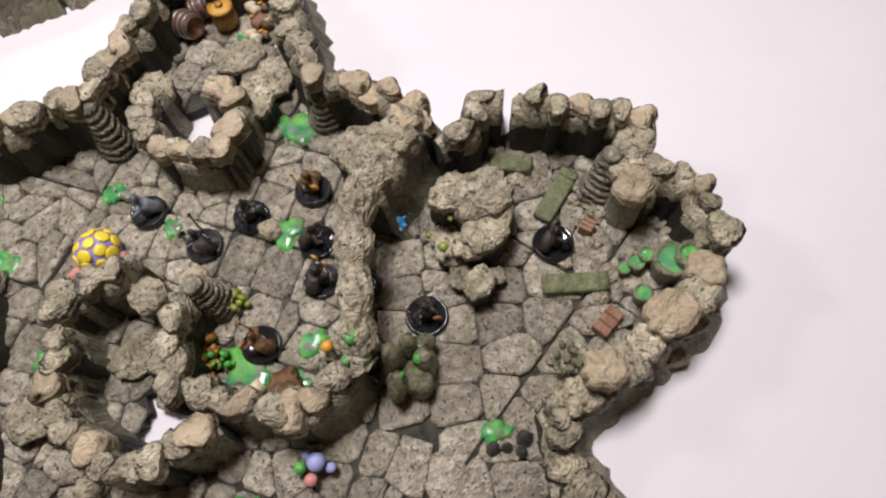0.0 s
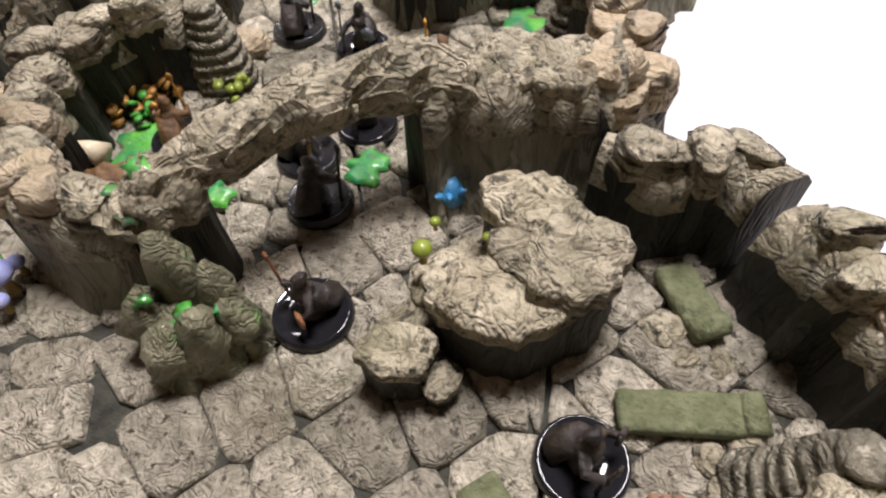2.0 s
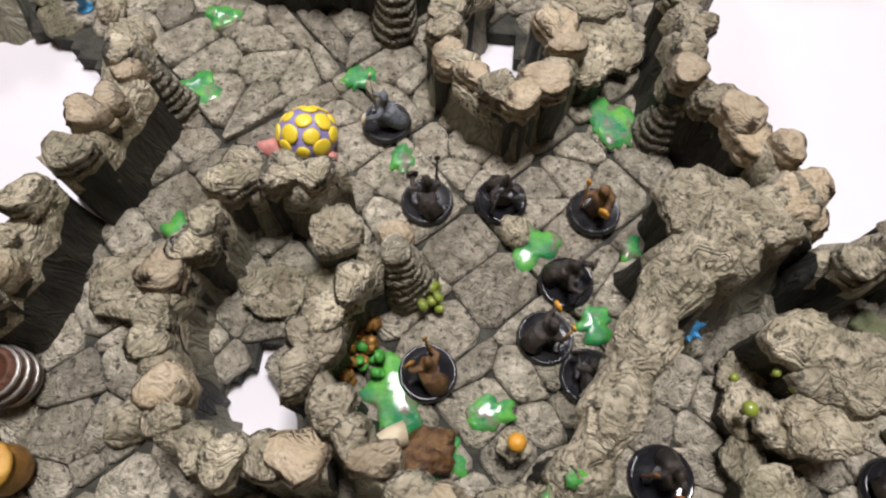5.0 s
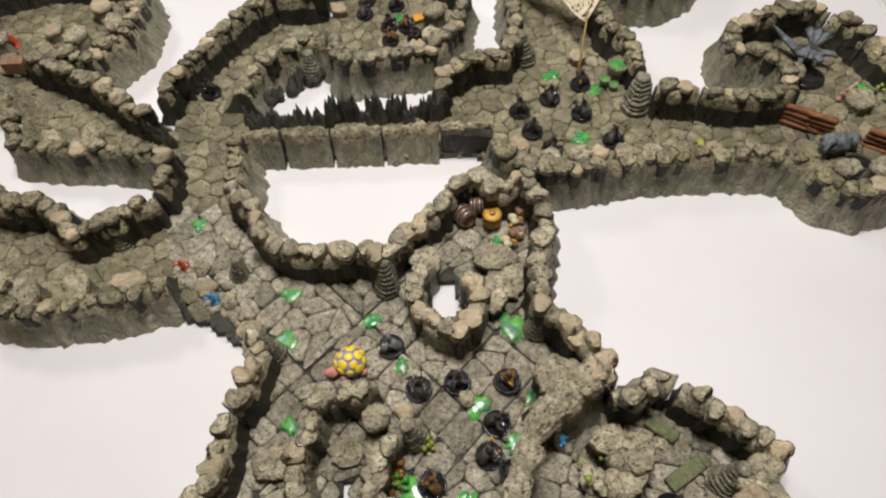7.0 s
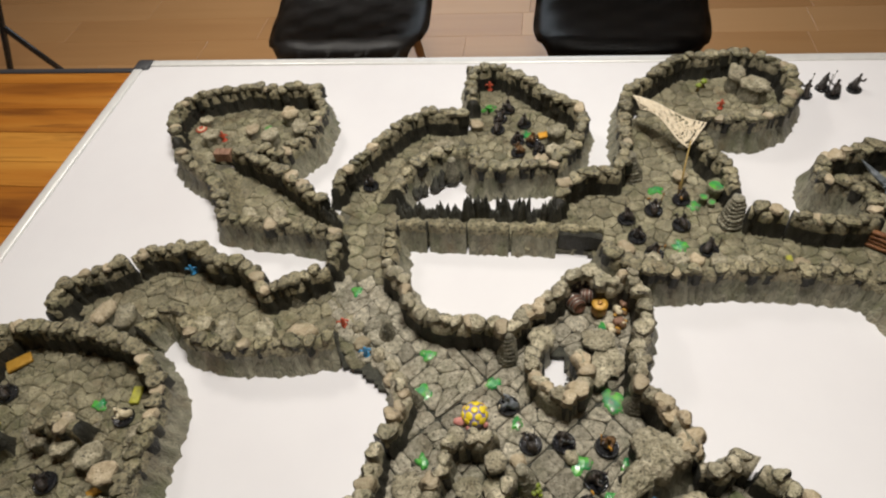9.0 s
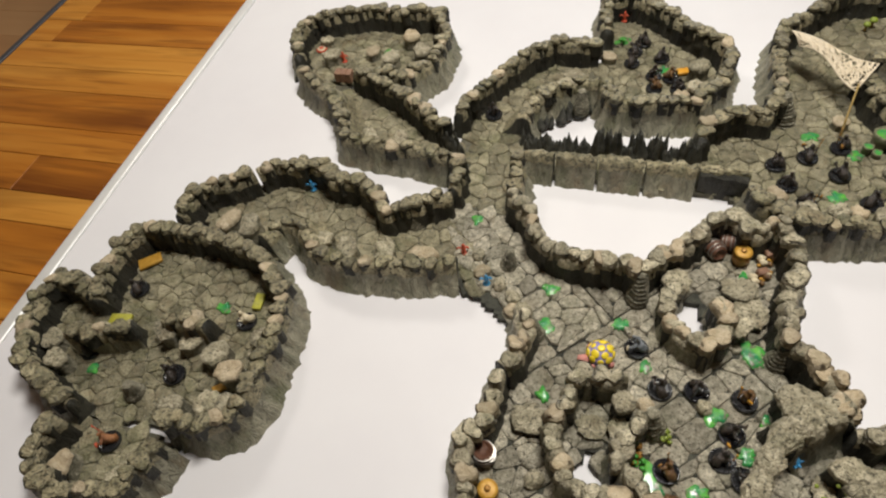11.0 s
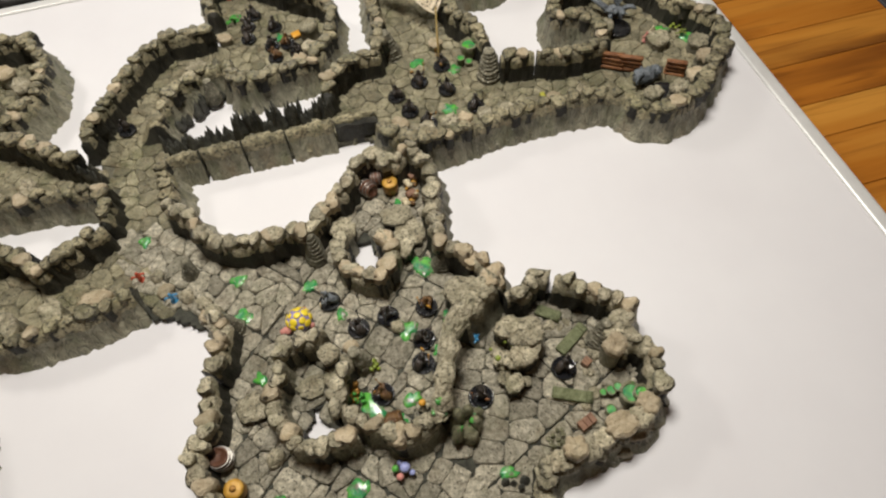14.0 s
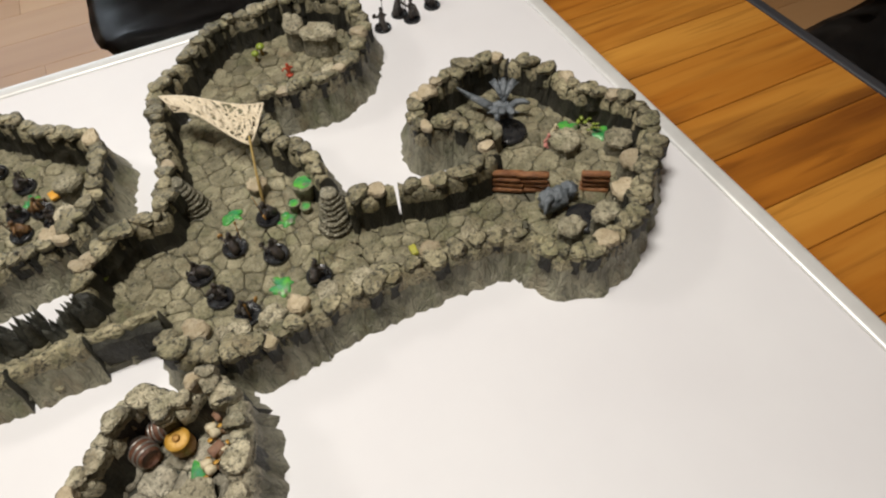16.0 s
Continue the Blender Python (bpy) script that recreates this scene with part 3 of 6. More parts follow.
# ---------------------------------------------------------------- the cave terrain
S4 = radians(45)
HALL_HOLE = [(-0.203, 0.064), (-0.181, 0.103), (-0.152, 0.085), (-0.138, 0.062), (-0.17, 0.053)]
U_HOLE = [(-0.098, 0.262), (-0.099, 0.300), (-0.076, 0.302), (-0.070, 0.268), (-0.082, 0.252)]
hall = thing("cave_hall", "grey painted rock cavern hall of miniature terrain with flagstone floor", "terrain piece", group="cave terrain")
HALL = [(-0.345, 0.27), (-0.40, 0.35), (-0.39, 0.40), (-0.315, 0.40), (-0.27, 0.337), (-0.217, 0.313), (-0.148, 0.305), (-0.09, 0.365), (-0.043, 0.404), (0.004, 0.40),
        (0.02, 0.36), (0.006, 0.265), (0.055, 0.185), (0.02, 0.155), (-0.005, 0.12), (-0.04, 0.06), (-0.06, 0.02), (-0.03, -0.03), (-0.05, -0.12), (-0.28, -0.12), (-0.28, 0.0), (-0.30, 0.07), (-0.27, 0.16), (-0.265, 0.22)]
R2 = math.sqrt(0.5)
SEAMS = [(-R2, R2, c * R2) for c in (0.08, 0.195, 0.275, 0.352, 0.43, 0.55)] + [(R2, R2, c * R2) for c in (-0.236, -0.128, -0.02, 0.09, 0.2)]
add_floor(hall, HALL, 0.0255, S4, 3, (HALL_HOLE, U_HOLE), 300, None, SEAMS, 0.10, 0.27)
add_joint(hall, [(-0.058, 0.02), (-0.03, -0.03), (-0.045, -0.10)])
add_joint(hall, [(-0.02, 0.09), (0.0, 0.13)])
add_joint(hall, [(-0.345, 0.28), (-0.385, 0.36), (-0.385, 0.395), (-0.325, 0.40)])
add_wall(hall, [(-0.272, 0.240), (-0.264, 0.206), (-0.268, 0.175), (-0.279, 0.158)], 0.059, seed=30, floor=HALL)
add_wall(hall, [(-0.283, 0.153), (-0.285, 0.10), (-0.303, 0.081), (-0.302, 0.057), (-0.29, 0.03), (-0.28, -0.02), (-0.285, -0.12)], 0.059, seed=1, floor=HALL)
add_wall(hall, [(-0.314, 0.41), (-0.310, 0.395), (-0.284, 0.369), (-0.268, 0.337), (-0.246, 0.323), (-0.217, 0.313), (-0.170, 0.318), (-0.148, 0.307), (-0.131, 0.324), (-0.089, 0.366), (-0.066, 0.398), (-0.043, 0.406), (-0.022, 0.381), (0.004, 0.406), (0.020, 0.364)], 0.059, seed=2, floor=HALL)
add_wall(hall, [(0.020, 0.364), (0.020, 0.334), (0.008, 0.296), (0.004, 0.249), (0.024, 0.227), (0.040, 0.206), (0.056, 0.187), (0.045, 0.165)], 0.059, seed=3, floor=HALL)
add_wall(hall, [(0.048, 0.179), (0.024, 0.160), (0.004, 0.146), (-0.008, 0.134)], 0.070, 0.032, 4, False, floor=HALL)
add_wall(hall, [(-0.133, 0.136), (-0.143, 0.114), (-0.156, 0.094), (-0.142, 0.074), (-0.129, 0.057), (-0.115, 0.047), (-0.097, 0.034), (-0.072, 0.032), (-0.055, 0.044)], 0.056, 0.017, 5, spacing=0.015, floor=HALL)
add_wall(hall, [(-0.152, 0.176), (-0.166, 0.167), (-0.184, 0.168), (-0.204, 0.164), (-0.208, 0.132), (-0.22, 0.104), (-0.209, 0.078), (-0.198, 0.056), (-0.178, 0.048), (-0.158, 0.047), (-0.138, 0.051)], 0.053, 0.018, 6, floor=HALL)
add_wall(hall, [(-0.102, 0.303), (-0.116, 0.28), (-0.111, 0.251), (-0.095, 0.233), (-0.076, 0.222), (-0.059, 0.238), (-0.051, 0.257), (-0.063, 0.288)], 0.052, 0.018, 7, floor=HALL)

east_room = thing("cave_chamber", "grey painted rock chamber of miniature terrain with large flagstones", "terrain piece", group="cave terrain")
CHAMBER = [(0.045, 0.165), (0.08, 0.155), (0.113, 0.163), (0.145, 0.145), (0.185, 0.112), (0.18, 0.09), (0.16, 0.07), (0.198, 0.05), (0.185, 0.0), (0.12, -0.03), (0.04, -0.04), (0.03, -0.12), (-0.05, -0.12), (-0.03, -0.03), (-0.058, 0.02), (-0.035, 0.06), (0.0, 0.12), (0.025, 0.155)]
add_floor(east_room, CHAMBER, 0.029, -0.42, 8, (), 200, None, [(0.906, 0.423, 0.105), (-0.423, 0.906, -0.018)], 0.0, 0.13, 0.12)
add_wall(east_room, [(0.056, 0.153), (0.081, 0.155), (0.092, 0.165), (0.102, 0.1685), (0.1115, 0.1620)], seed=8, floor=CHAMBER, clear=0.014)
add_wall(east_room, [(0.1165, 0.1580), (0.131, 0.149), (0.143, 0.142), (0.153, 0.134), (0.163, 0.123), (0.173, 0.113), (0.186, 0.103), (0.181, 0.091), (0.168, 0.088), (0.158, 0.076)], seed=31, floor=CHAMBER, clear=0.014)
add_wall(east_room, [(0.154, 0.063), (0.170, 0.064), (0.182, 0.056), (0.187, 0.045), (0.182, 0.026), (0.172, 0.006)], 0.056, seed=9, floor=CHAMBER)
add_wall(east_room, [(0.175, 0.006), (0.152, -0.016), (0.125, -0.023), (0.09, -0.026), (0.06, -0.032), (0.032, -0.034), (0.028, -0.06), (0.03, -0.12)], 0.03, seed=10, ragged=0.3, floor=CHAMBER)


def corridor(name, label, floor, size, angle, seed, walls, height=0.056, banked=()):
    ob = thing(name, label, "terrain piece", group="cave terrain")
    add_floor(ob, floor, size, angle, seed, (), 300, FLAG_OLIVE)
    for k, w in enumerate(walls):
        add_wall(ob, w, height * (0.88 if k in banked else 1), seed=seed * 5 + k, spacing=0.021 if k in banked else 0.015, tan=0.13, ragged=0.05, floor=floor, olive=True, bank=2.1 if k in banked else 0.0)
    return ob


PASSAGE = "grey painted rock passage of miniature terrain with flagstone floor"
ROOM = "grey painted rock cave room of miniature terrain with cobbled floor"
corridor("cave_passage", PASSAGE, [(-0.40, 0.40), (-0.315, 0.40), (-0.325, 0.58), (-0.30, 0.622), (-0.232, 0.655), (-0.232, 0.738), (-0.31, 0.735), (-0.38, 0.65), (-0.425, 0.574), (-0.405, 0.48)], 0.026, 0.0, 11,
         [[(-0.396, 0.40), (-0.394, 0.425), (-0.402, 0.468)], [(-0.422, 0.55), (-0.42, 0.58), (-0.38, 0.649), (-0.343, 0.707), (-0.308, 0.735), (-0.236, 0.738)],
          [(-0.312, 0.41), (-0.314, 0.44), (-0.321, 0.478)], [(-0.327, 0.555), (-0.325, 0.583), (-0.302, 0.622), (-0.252, 0.648), (-0.230, 0.652)]], banked=(3,))
corridor("cave_room", ROOM, [(-0.733, 0.66), (-0.764, 0.72), (-0.76, 0.771), (-0.65, 0.81), (-0.523, 0.81), (-0.49, 0.746), (-0.493, 0.676), (-0.528, 0.63), (-0.63, 0.65)], 0.022, 0.3, 12,
         [[(-0.733, 0.664), (-0.764, 0.721), (-0.76, 0.771), (-0.717, 0.788), (-0.649, 0.812), (-0.58, 0.806), (-0.523, 0.813), (-0.49, 0.746), (-0.493, 0.676), (-0.528, 0.628), (-0.583, 0.64)]])
corridor("cave_passage", PASSAGE, [(-0.72, 0.645), (-0.62, 0.64), (-0.51, 0.585), (-0.41, 0.515), (-0.41, 0.47), (-0.585, 0.49), (-0.64, 0.58)], 0.028, 0.1, 13,
         [[(-0.619, 0.636), (-0.574, 0.618), (-0.516, 0.585), (-0.466, 0.542), (-0.435, 0.524)], [(-0.724, 0.644), (-0.681, 0.602), (-0.637, 0.582), (-0.605, 0.532), (-0.585, 0.49), (-0.528, 0.48), (-0.466, 0.476), (-0.417, 0.467)]], banked=(1,))
corridor("cave_passage", PASSAGE, [(-0.766, 0.342), (-0.67, 0.414), (-0.58, 0.42), (-0.49, 0.37), (-0.395, 0.395), (-0.34, 0.275), (-0.364, 0.29), (-0.424, 0.272), (-0.5, 0.265), (-0.55, 0.277), (-0.585, 0.315), (-0.63, 0.285), (-0.7, 0.28)], 0.028, 0.4, 14,
         [[(-0.766, 0.30), (-0.766, 0.342), (-0.742, 0.363), (-0.701, 0.386), (-0.692, 0.394)], [(-0.689, 0.397), (-0.67, 0.414), (-0.587, 0.422), (-0.564, 0.397), (-0.527, 0.399), (-0.489, 0.371), (-0.476, 0.348), (-0.437, 0.373), (-0.395, 0.395)],
          [(-0.628, 0.285), (-0.616, 0.312), (-0.586, 0.318), (-0.549, 0.277), (-0.496, 0.267), (-0.424, 0.274), (-0.364, 0.290)]], banked=(2,))
corridor("cave_room", ROOM, [(-0.89, 0.10), (-0.89, 0.17), (-0.85, 0.18), (-0.81, 0.16), (-0.825, 0.24), (-0.807, 0.275), (-0.70, 0.276), (-0.605, 0.255), (-0.552, 0.184), (-0.549, 0.075), (-0.585, 0.03), (-0.66, 0.03), (-0.75, 0.024), (-0.85, 0.063)], 0.022, 0.2, 15,
         [[(-0.808, 0.153), (-0.818, 0.179), (-0.825, 0.241), (-0.807, 0.275), (-0.762, 0.277), (-0.698, 0.276), (-0.634, 0.263), (-0.61, 0.250), (-0.578, 0.222), (-0.554, 0.184), (-0.551, 0.123), (-0.549, 0.072), (-0.558, 0.048), (-0.585, 0.030), (-0.633, 0.031)],
          [(-0.753, 0.024), (-0.776, 0.029), (-0.817, 0.045), (-0.851, 0.063), (-0.883, 0.107), (-0.891, 0.148), (-0.886, 0.172), (-0.853, 0.180), (-0.82, 0.16)],
          [(-0.817, 0.103), (-0.762, 0.116), (-0.735, 0.13)], [(-0.70, 0.144), (-0.667, 0.150), (-0.64, 0.147)]])
corridor("cave_alcove", "small grey rock alcove of miniature terrain", [(-0.76, 0.02), (-0.765, -0.027), (-0.73, -0.063), (-0.642, -0.05), (-0.625, 0.01), (-0.66, 0.02)], 0.024, 0.7, 22,
         [[(-0.758, 0.006), (-0.765, -0.027), (-0.754, -0.048), (-0.73, -0.063), (-0.706, -0.066), (-0.642, -0.05), (-0.63, -0.019), (-0.627, 0.006)]])
ledge = corridor("cave_ledge", "straight grey rock ledge with a row of spiky stalagmites", [(-0.323, 0.54), (-0.075, 0.545), (-0.02, 0.52), (-0.02, 0.475), (-0.32, 0.48)], 0.022, 0.0, 16,
         [])
LEDGE_FLOOR = [(-0.323, 0.56), (-0.02, 0.56), (-0.02, 0.475), (-0.32, 0.48)]
for k, (x1, x2) in enumerate(((-0.318, -0.272), (-0.269, -0.214), (-0.211, -0.153), (-0.150, -0.086))):
    add_wall(ledge, [(x1, 0.486), ((x1 + x2) / 2, 0.487), (x2, 0.486)], 0.052, 0.018, 90 + k, False, floor=LEDGE_FLOOR, olive=True)
add_wall(ledge, [(-0.084, 0.490), (-0.022, 0.487)], 0.049, 0.012, 95, False, floor=LEDGE_FLOOR, olive=True)
bm = bmesh.new()
add_box(bm, 0.060, 0.012, 0.039, pose(-0.053, 0.481, 0.0195, 0, 0, -4), 0.0015, 2)
bmesh.ops.subdivide_edges(bm, edges=bm.edges[:], cuts=3, use_grid_fill=True)
for v in bm.verts:
    v.co += Vector((0.0, 0.0022, 0.0030 if v.co.z > 0.03 else 0.0)) * noise.noise(v.co * 130)
part("slab", bm, STONE_SIDE, ledge, "dark slate grey slab face")
corridor("cave_room", ROOM, [(-0.238, 0.864), (-0.186, 0.868), (-0.056, 0.761), (-0.043, 0.730), (-0.055, 0.666), (-0.092, 0.611), (-0.209, 0.600), (-0.229, 0.692)], 0.022, 0.0, 17,
         [[(-0.229, 0.772), (-0.238, 0.864), (-0.186, 0.868), (-0.134, 0.827), (-0.094, 0.785), (-0.056, 0.761), (-0.043, 0.730), (-0.055, 0.666), (-0.092, 0.611), (-0.204, 0.600), (-0.220, 0.652)]])
corridor("cave_crossing", "grey painted rock crossing of miniature terrain with cobbled floor", [(-0.083, 0.534), (-0.079, 0.57), (-0.041, 0.595), (0.0, 0.596), (0.021, 0.645), (0.022, 0.731), (0.066, 0.80), (0.134, 0.70), (0.139, 0.647), (0.165, 0.60), (0.175, 0.527), (0.17, 0.42), (0.052, 0.408), (-0.02, 0.44)], 0.023, 0.2, 18,
         [[(-0.083, 0.534), (-0.079, 0.57), (-0.041, 0.595), (0.0, 0.596), (0.021, 0.645), (0.022, 0.731), (0.03, 0.792), (0.066, 0.833)], [(0.134, 0.696), (0.139, 0.647), (0.162, 0.606), (0.165, 0.565)],
          [(-0.02, 0.462), (-0.014, 0.436), (0.018, 0.418), (0.052, 0.411), (0.101, 0.416)]])
corridor("cave_room", ROOM, [(0.066, 0.833), (0.125, 0.892), (0.231, 0.908), (0.297, 0.871), (0.302, 0.806), (0.269, 0.746), (0.221, 0.718), (0.16, 0.724), (0.134, 0.70), (0.06, 0.80)], 0.023, 0.5, 19,
         [[(0.066, 0.833), (0.125, 0.892), (0.231, 0.908), (0.297, 0.871), (0.302, 0.806), (0.269, 0.746), (0.221, 0.718), (0.16, 0.724), (0.143, 0.745)]])
corridor("cave_passage", PASSAGE, [(0.165, 0.53), (0.22, 0.52), (0.333, 0.513), (0.36, 0.48), (0.317, 0.404), (0.245, 0.425), (0.10, 0.416)], 0.024, 0.1, 20,
         [[(0.175, 0.527), (0.2245, 0.519)], [(0.2285, 0.518), (0.258, 0.508), (0.301, 0.505), (0.333, 0.513)], [(0.10, 0.418), (0.134, 0.424), (0.188, 0.425), (0.245, 0.425), (0.29, 0.42), (0.318, 0.407)]], banked=(2,))
corridor("cave_room", ROOM, [(0.333, 0.513), (0.34, 0.553), (0.284, 0.584), (0.295, 0.631), (0.372, 0.658), (0.412, 0.66), (0.468, 0.563), (0.514, 0.499), (0.498, 0.462), (0.424, 0.386), (0.356, 0.361), (0.317, 0.404), (0.36, 0.48)], 0.025, 0.6, 21,
         [[(0.333, 0.513), (0.34, 0.553), (0.32, 0.58), (0.284, 0.584), (0.295, 0.631), (0.33, 0.646), (0.372, 0.658), (0.412, 0.66), (0.425, 0.646)], [(0.428, 0.643), (0.436, 0.634), (0.462, 0.601)], [(0.4635, 0.597), (0.470, 0.563), (0.496, 0.537), (0.514, 0.499), (0.498, 0.462), (0.461, 0.418), (0.424, 0.386), (0.39, 0.366), (0.356, 0.361), (0.329, 0.375), (0.317, 0.404)]])


# ---------------------------------------------------------------- rock details that belong to the terrain
def stalagmite(parent, x, y, h, r, lean, seed, name="stalagmite"):
    """A ribbed dripstone cone of stacked rings that leans towards the wall."""
    rng = random.Random(seed)
    bm = bmesh.new()
    prof, n = [], 9
    for k in range(n):
        z0, z1 = h * k / n, h * (k + 0.75) / n
        w = r * (1 - 0.62 * (k / n) ** 1.3)
        prof += [(w * 0.84, z0), (w * rng.uniform(1.0, 1.1), (z0 + z1) / 2), (w * 0.98, z1)]
    prof.append((r * 0.16, h))
    add_lathe(bm, prof, 16)
    for v in bm.verts:
        k = 1 + 0.22 * noise.noise(Vector((v.co.x * 130, v.co.y * 130, v.co.z * 30 + seed)))
        v.co.x, v.co.y = v.co.x * k + lean[0] * v.co.z, v.co.y * k + lean[1] * v.co.z
    bmesh.ops.translate(bm, verts=bm.verts, vec=(x, y, FLOOR_Z))
    return part(name, bm, STONE_DARK, parent)


def outcrop(parent, x, y, rx, ry, h, seed, rz=0.0, mat=None, name="outcrop"):
    """A block of layered rock with a broad, uneven, flat top."""
    bm = bmesh.new()
    prof = [(1.0, 0.0), (0.95, 0.25), (0.92, 0.5), (0.93, 0.70), (1.0, 0.78), (1.05, 0.85), (0.98, 0.87), (1.03, 0.93), (0.97, 0.965), (0.86, 0.97), (0.83, 0.995), (0.72, 1.0), (0.4, 1.0), (0.05, 1.01)]
    add_lathe(bm, prof, 30)
    for v in bm.verts:
        a = math.atan2(v.co.y, v.co.x)
        k = 1 + 0.26 * noise.noise(Vector((math.cos(a) * 1.8, math.sin(a) * 1.8, seed))) + 0.16 * noise.noise(Vector((math.cos(a) * 4.0, math.sin(a) * 4.0, v.co.z * 0.8 + seed))) + 0.06 * noise.noise(Vector((math.cos(a) * 11, math.sin(a) * 11, v.co.z * 5 + seed)))
        z = v.co.z + (0.06 * noise.noise(Vector((v.co.x * 2.2, v.co.y * 2.2, seed))) + 0.03 * noise.noise(Vector((v.co.x * 6, v.co.y * 6, seed))) if v.co.z > 0.1 else 0)
        v.co = Vector((v.co.x * k * rx, v.co.y * k * ry, z * h))
    # First, darker colour on the sides up to about three quarters height, second above.
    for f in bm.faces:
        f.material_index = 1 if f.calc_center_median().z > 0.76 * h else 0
    bmesh.ops.transform(bm, matrix=pose(x, y, FLOOR_Z * 0.6, 0, 0, rz), verts=bm.verts)
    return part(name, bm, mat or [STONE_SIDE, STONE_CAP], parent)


def boulder(parent, x, y, r, h, seed, mat=None, z=FLOOR_Z):
    bm = bmesh.new()
    add_blob(bm, (r, r * 0.85, h), pose(x, y, z + h * 0.55, 0, 0, seed * 50), 0.3, 55, 3, seed)
    return part("boulder", bm, mat or STONE_CAP, parent)


def spikes(parent, path, count, low, high, seed, r=0.0055, shake=0.006):
    """A row of jagged dripstone teeth."""
    rng = random.Random(seed)
    pts = resample(path, 0.002)
    for k in range(count):
        x, y = pts[int((k + rng.uniform(0.1, 0.9)) * (len(pts) - 1) / count)]
        x, y = x + rng.uniform(-shake, shake), y + rng.uniform(-0.006, 0.006)
        h = low + (high - low) * max(0.0, math.sin(k * 0.55 + seed)) ** 2 * rng.uniform(0.6, 1.0) + rng.uniform(0, 0.3) * low
        bm = bmesh.new()
        w = r * rng.uniform(0.7, 1.3)
        add_lathe(bm, [(w * 1.3, 0), (w, h * 0.25), (w * 0.75, h * 0.55), (w * 0.4, h * 0.8), (w * 0.08, h)], 8)
        lx, ly = rng.uniform(-0.12, 0.12), rng.uniform(-0.12, 0.12)
        for v in bm.verts:
            k2 = 1 + 0.35 * noise.noise(Vector((v.co.x * 300, v.co.y * 300, v.co.z * 60 + k)))
            v.co = Vector((v.co.x * k2 + lx * v.co.z + x, v.co.y * k2 + ly * v.co.z + y, v.co.z + 0.006))
        part("spike", bm, SPIKE, parent)


SPIKE = material("blackened_rock", (0.03, 0.03, 0.024), 0.6, 0, (0.09, 0.088, 0.07), 90, 0.8, 200, third=(0.2, 0.19, 0.15), third_scale=260, third_at=0.64)
LICHEN = material("mossy_rock", (0.17, 0.165, 0.09), 0.5, 0, (0.34, 0.32, 0.20), 90, 1.0, 220, third=(0.10, 0.26, 0.04), third_scale=70, third_at=0.60, coat=0.2, strata=0.4, strata_scale=80)
RUST = material("rusty_stone", (0.17, 0.066, 0.026), 0.45, 0, (0.34, 0.15, 0.055), 80, 0.8, 200, third=(0.07, 0.04, 0.02), third_scale=200)

stalagmite(hall, -0.146, 0.290, 0.046, 0.014, (0.0, 0.25), 1)
stalagmite(hall, -0.255, 0.224, 0.04, 0.012, (-0.25, 0.1), 2)
stalagmite(hall, 0.000, 0.236, 0.045, 0.013, (0.2, 0.15), 3)
stalagmite(hall, -0.118, 0.135, 0.042, 0.014, (-0.15, 0.1), 5)
bm = bmesh.new()
beam = [(-0.052, 0.044, 0.048), (-0.048, 0.051, 0.056), (-0.043, 0.061, 0.062), (-0.036, 0.078, 0.065), (-0.028, 0.098, 0.066), (-0.019, 0.120, 0.064), (-0.006, 0.137, 0.060), (0.008, 0.149, 0.056)]
fine = []
for (x1, y1, z1), (x2, y2, z2) in zip(beam, beam[1:]):
    fine += [(x1 + (x2 - x1) * t / 8, y1 + (y2 - y1) * t / 8, z1 + (z2 - z1) * t / 8) for t in range(8)]
add_tube(bm, fine, [0.0092 + 0.0014 * math.sin(k * 0.6) + 0.0035 * (k / len(fine)) ** 2 for k in range(len(fine))], 40)
for v in bm.verts:
    ledges = 0.0042
    level = v.co.z + 0.005 * noise.noise(v.co * 60)
    v.co.z += 0.75 * (round(level / ledges) * ledges - level)
    v.co += Vector((1, 1, 0.8)) * (0.006 * noise.noise(v.co * 75) + 0.0036 * noise.noise(Vector((v.co.x * 170, v.co.y * 170, v.co.z * 420))))
part("rock_arch", bm, STONE_CAP, hall, "layered tan grey rock arch with slime drips", smooth=False)
outcrop(hall, -0.046, 0.054, 0.012, 0.011, 0.058, 71, 0, [STONE_SIDE, STONE_CAP])
outcrop(hall, -0.003, 0.139, 0.011, 0.010, 0.056, 72, 0, [STONE_SIDE, STONE_CAP])
for k, (x, y, z) in enumerate(((-0.049, 0.053, 0.071), (-0.056, 0.047, 0.062), (-0.048, 0.044, 0.060))):
    bm = bmesh.new()
    add_blob(bm, (0.0050, 0.0036, 0.0022), pose(x, y, z - 0.0045, 25, 20, k * 60), 0.9, 80, 2, k)
    part("slime_drip", bm, GREEN, hall, "glossy green slime drip")
for k, (x, y, rx, ry) in enumerate(((0.030, 0.166, 0.016, 0.014), (0.044, 0.176, 0.012, 0.011), (0.016, 0.156, 0.012, 0.012))):
    outcrop(hall, x, y, rx, ry, 0.060, 60 + k, k * 40, [STONE_SIDE, STONE_TAN if k == 1 else STONE_CAP])
stalagmite(hall, -0.305, 0.315, 0.03, 0.011, (0.1, 0.2), 16)
